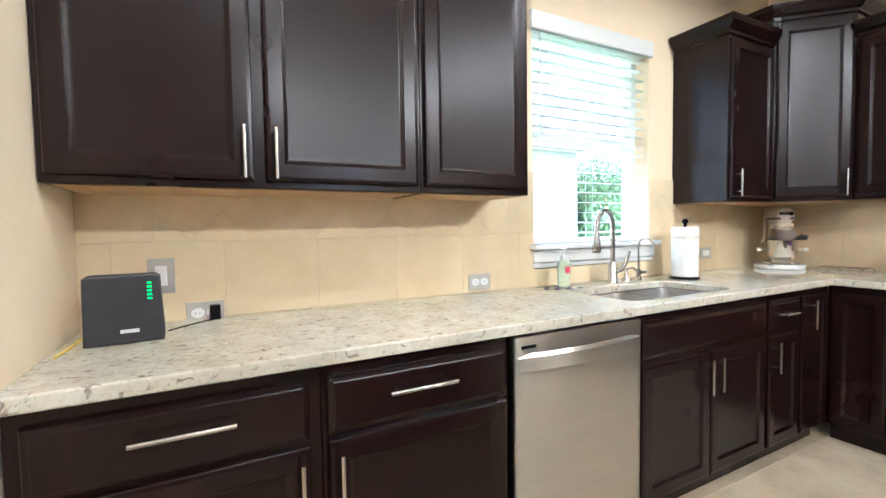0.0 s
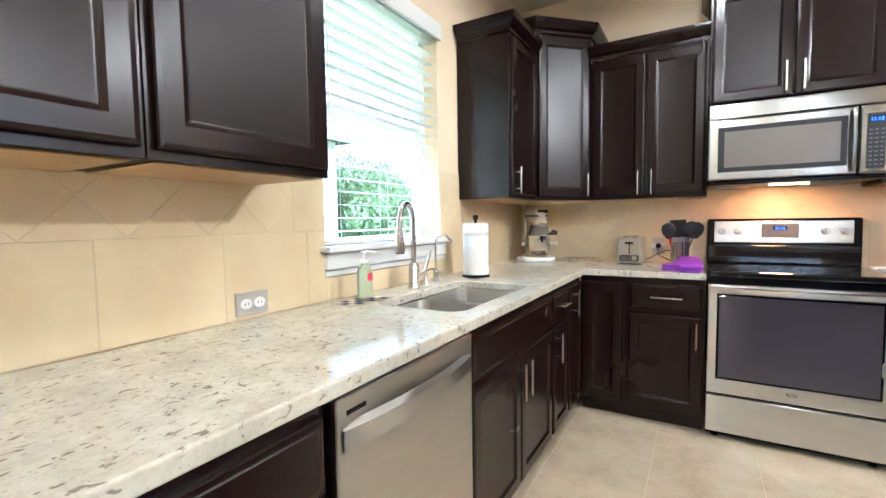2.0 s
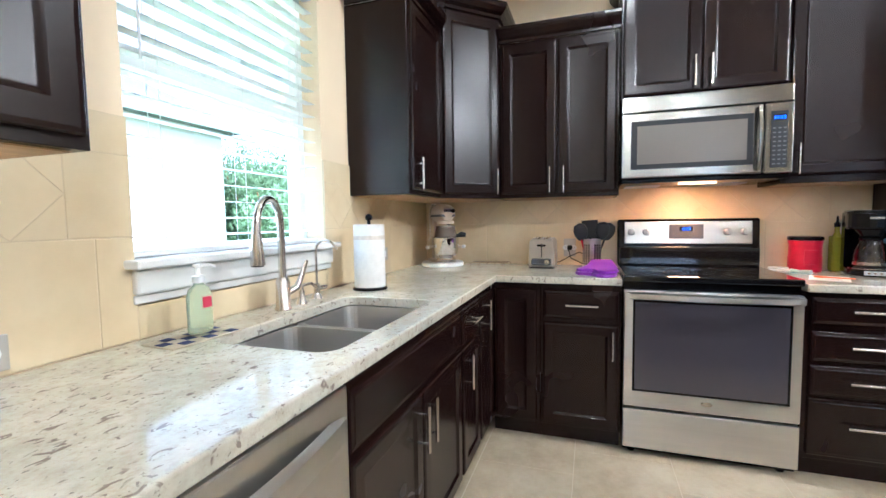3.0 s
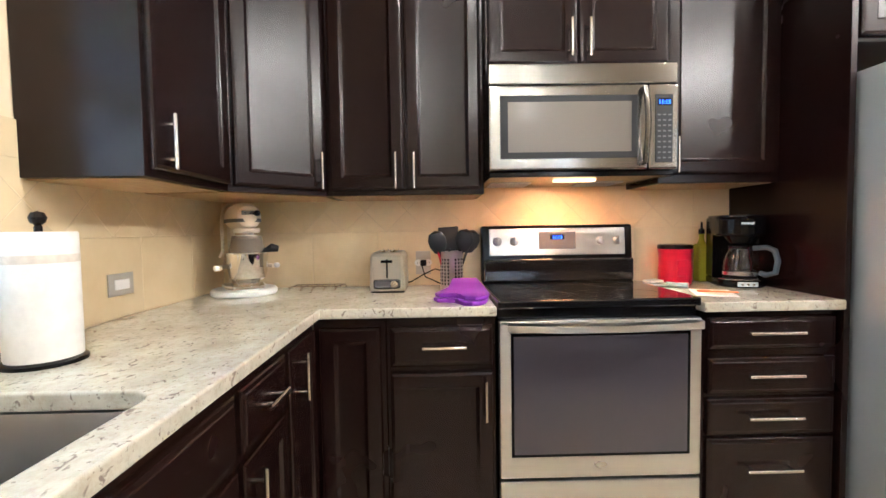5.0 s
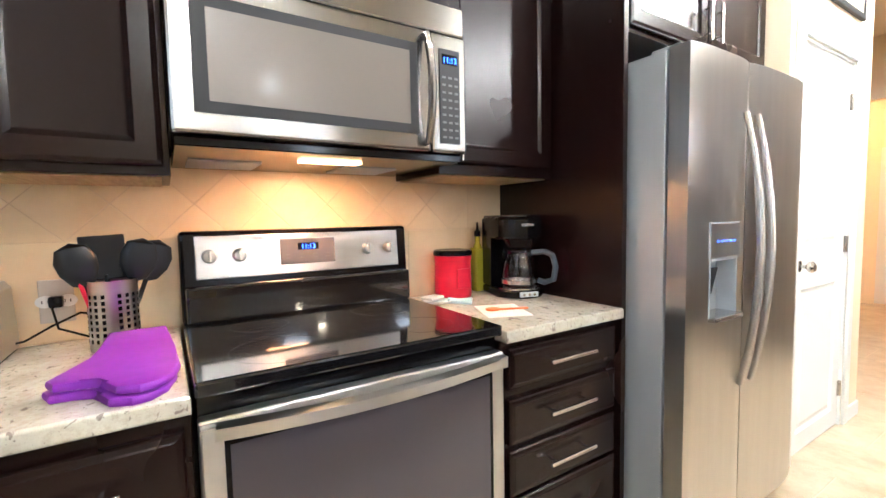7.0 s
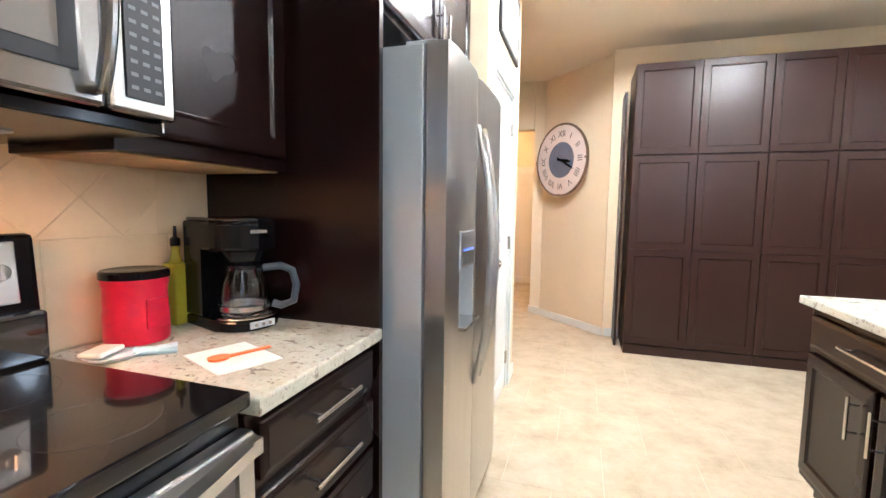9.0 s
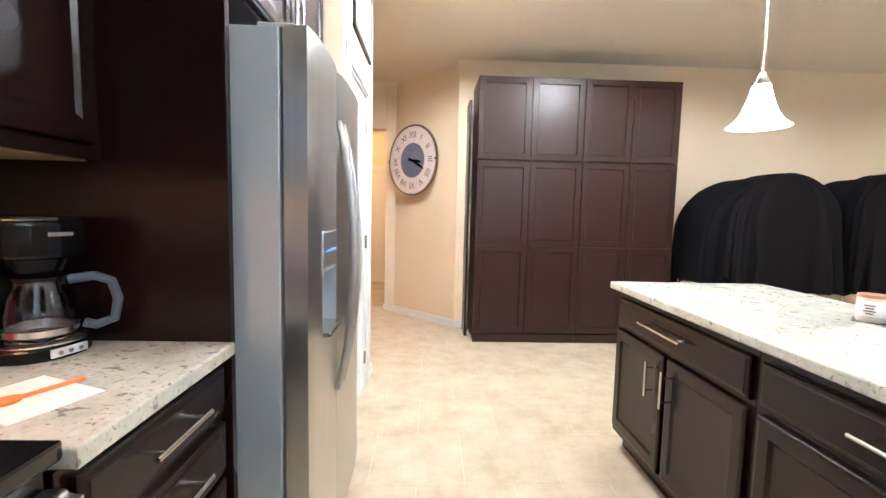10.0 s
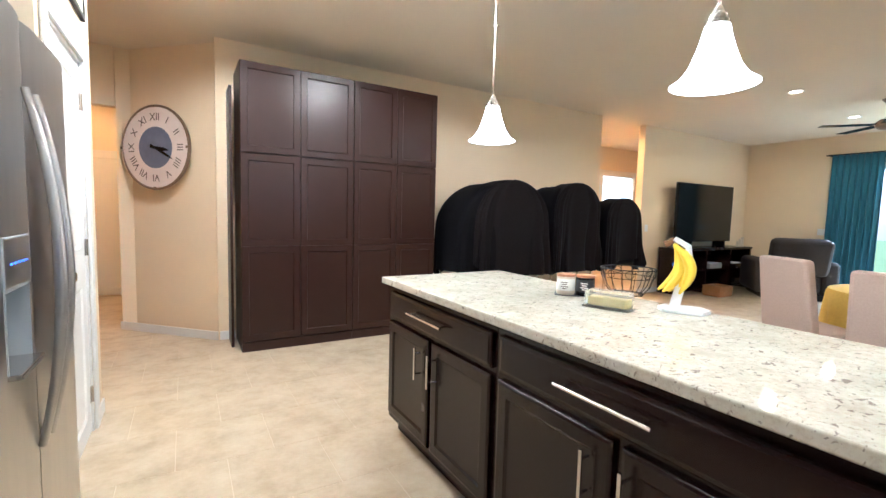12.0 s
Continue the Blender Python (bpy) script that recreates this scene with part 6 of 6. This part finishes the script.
part("canopy", lathe(bm_new(), [(0, -.05), (.03, -.05), (.065, -.01), (.065, 0), (0, 0)], seg=24), M_BRONZE, t)
part("rod", tube(bm_new(), [(0, 0, -.04), (0, 0, -.26)], .012, 10), M_BRONZE, t)
part("motor", lathe(bm_new(), [(0, -.38), (.07, -.37), (.11, -.34), (.11, -.29), (.07, -.25), (0, -.25)], seg=28), M_BRONZE, t)
for k in range(5):
    part("blade", xf(box(bm_new(), .12, .68, -.065, .065, -.315, -.307, .003, 1), pose(0, 0, 0, 0, 0, 0)), M_WOOD, t, m=pose(0, 0, 0, 0, 0, 20 + 72 * k))
t = thing("light_switch", "white double light switch on the living room wall", "light switch", pose(-7.69, -3.0, 1.13, 0, 0, 90))
part("plate", box(bm_new(), -.055, .055, -.006, 0, -.06, .06, .002), M_WPLAST, t)
t = thing("light_switch", "white light switch by the corridor opening", "light switch", pose(-4.45, -4.329, 1.13, 0, 0, 180))
part("plate", box(bm_new(), -.04, .04, -.006, 0, -.06, .06, .002), M_WPLAST, t)
part("rocker", box(bm_new(), -.016, .016, -.010, -.006, -.033, .033, .002), M_WPLAST, t)

# corridor window and hall door
t = thing("window_2", "", "", pose(-6.2, -6.3, 1.0), kind="structure")
bm = bm_new()
for a, b, c, d in ((-.60, -.54, 0, 1.28), (.54, .60, 0, 1.28), (-.54, .54, 0, .06), (-.54, .54, 1.22, 1.28)):
    box(bm, a, b, -.02, .02, c, d, .003, 1)
box(bm, -.68, .68, .002, .02, 1.28, 1.36, .003, 1)
box(bm, .60, .68, .002, .02, 0, 1.28, .003, 1)
part("window_frame", bm, M_WHITE, t)
p = part("pane", box(bm_new(), -.54, .54, -.004, .004, .06, 1.22), M_PANE, t)
p.visible_shadow = False
for k in range(26):
    part("slat", xf(box(bm_new(), -.53, .53, -.02, .02, -.001, .001), pose(0, 0, 0, 20)), M_SLAT, t, m=pose(0, -.05, .09 + k * .044))
t = thing("door_3", "", "", pose(3.35, -7.28, 0, 0, 0, 180), kind="structure")
part("leaf", ringed(bm_new(), -.40, .40, .02, 2.03, [(0, 0), (0, -.03), (.10, -.03), (.115, -.022)]), M_WHITE, t)

# ---- wall tiles ----


def wall_tiles(name, m, spans, seams):
    """Tiles on a wall in its own frame: spans of (x0, x1, z0, z1); square courses below and above a strip of diamonds."""
    t = thing(name, "", "", m, kind="structure")
    bm = bm_new()
    for x0, x1, z0, z1 in spans:
        box(bm, x0, x1, -.0080, -.0005, z0, z1)
    part("grout", bm, M_GROUT, t, smooth=False)
    Z1, Z2, P = 1.19, 1.40, .21
    cache = {}

    def put(key, pts, cx, cz):
        if key not in cache:
            bm = bm_new()
            c = Vector((sum(p[0] for p in pts) / len(pts), sum(p[1] for p in pts) / len(pts)))
            sh = []
            for p in pts:
                v = Vector(p)
                sh.append(tuple(c + (v - c) * (1 - .0018 / max((v - c).length, .01))))
            lo = [bm.verts.new((x, 0, z)) for x, z in sh]
            mid = [bm.verts.new((x, -.0082, z)) for x, z in sh]
            hi = [bm.verts.new((c.x + (x - c.x) * .985, -.0092, c.y + (z - c.y) * .985)) for x, z in sh]
            n = len(pts)
            for A, B in ((lo, mid), (mid, hi)):
                for k in range(n):
                    bm.faces.new((A[k], A[(k + 1) % n], B[(k + 1) % n], B[k]))
            bm.faces.new(hi)
            bmesh.ops.recalc_face_normals(bm, faces=bm.faces)
            me = bpy.data.meshes.new("tile")
            bm.to_mesh(me)
            bm.free()
            me.materials.append(M_TILE)
            cache[key] = me
        ob = new("tile", cache[key])
        ob.parent, ob.matrix_basis = t, pose(cx, 0, cz)

    def rect(x0, x1, z0, z1):
        if x1 - x0 > .012 and z1 - z0 > .012:
            w, h = x1 - x0, z1 - z0
            put(("r", round(w, 4), round(h, 4)), [(-w / 2, -h / 2), (w / 2, -h / 2), (w / 2, h / 2), (-w / 2, h / 2)], (x0 + x1) / 2, (z0 + z1) / 2)

    for x0, x1, z0, z1 in spans:
        k = math.floor((x0 - seams) / .33)
        while seams + k * .33 < x1:
            a, b = max(x0, seams + k * .33), min(x1, seams + (k + 1) * .33)
            rect(a, b, z0, min(Z1, z1))
            rect(a, b, Z2, z1)
            k += 1
        if z1 > Z1 + .05:
            top, r = min(Z2, z1), P / 2
            k = math.ceil((x0 - seams) / P)
            first = seams + k * P
            if z1 < Z2 - .01:
                rect(x0, x1, Z1, z1)
                continue
            rect(x0, first, Z1, Z2)
            x = first
            while x + P <= x1 + 1e-6:
                c = x + r
                put("diamond", [(0, -r), (r, 0), (0, r), (-r, 0)], c, Z1 + r)
                if x > first:
                    put("up", [(-r, -.0), (r, 0), (0, r)], x, Z1)
                    put("down", [(-r, 0), (0, -r), (r, 0)], x, Z2)
                else:
                    put("up_half", [(0, 0), (r, 0), (0, r)], x, Z1)
                    put("down_half", [(0, 0), (0, -r), (r, 0)], x, Z2)
                x += P
            put("up_end", [(-r, 0), (0, 0), (0, r)], x, Z1)
            put("down_end", [(-r, 0), (0, -r), (0, 0)], x, Z2)
            rect(x, x1, Z1, Z2)


wall_tiles("tiles_north", pose(0, YW, 0), [(XL, WX0, ZC, 1.50), (WX0, WX1, ZC, 1.005), (WX1, XW - .010, ZC, 1.50)], .007)
wall_tiles("tiles_east", RE @ pose(0, XW, 0), [(-1.788, .798, ZC, 1.50)], -.02)
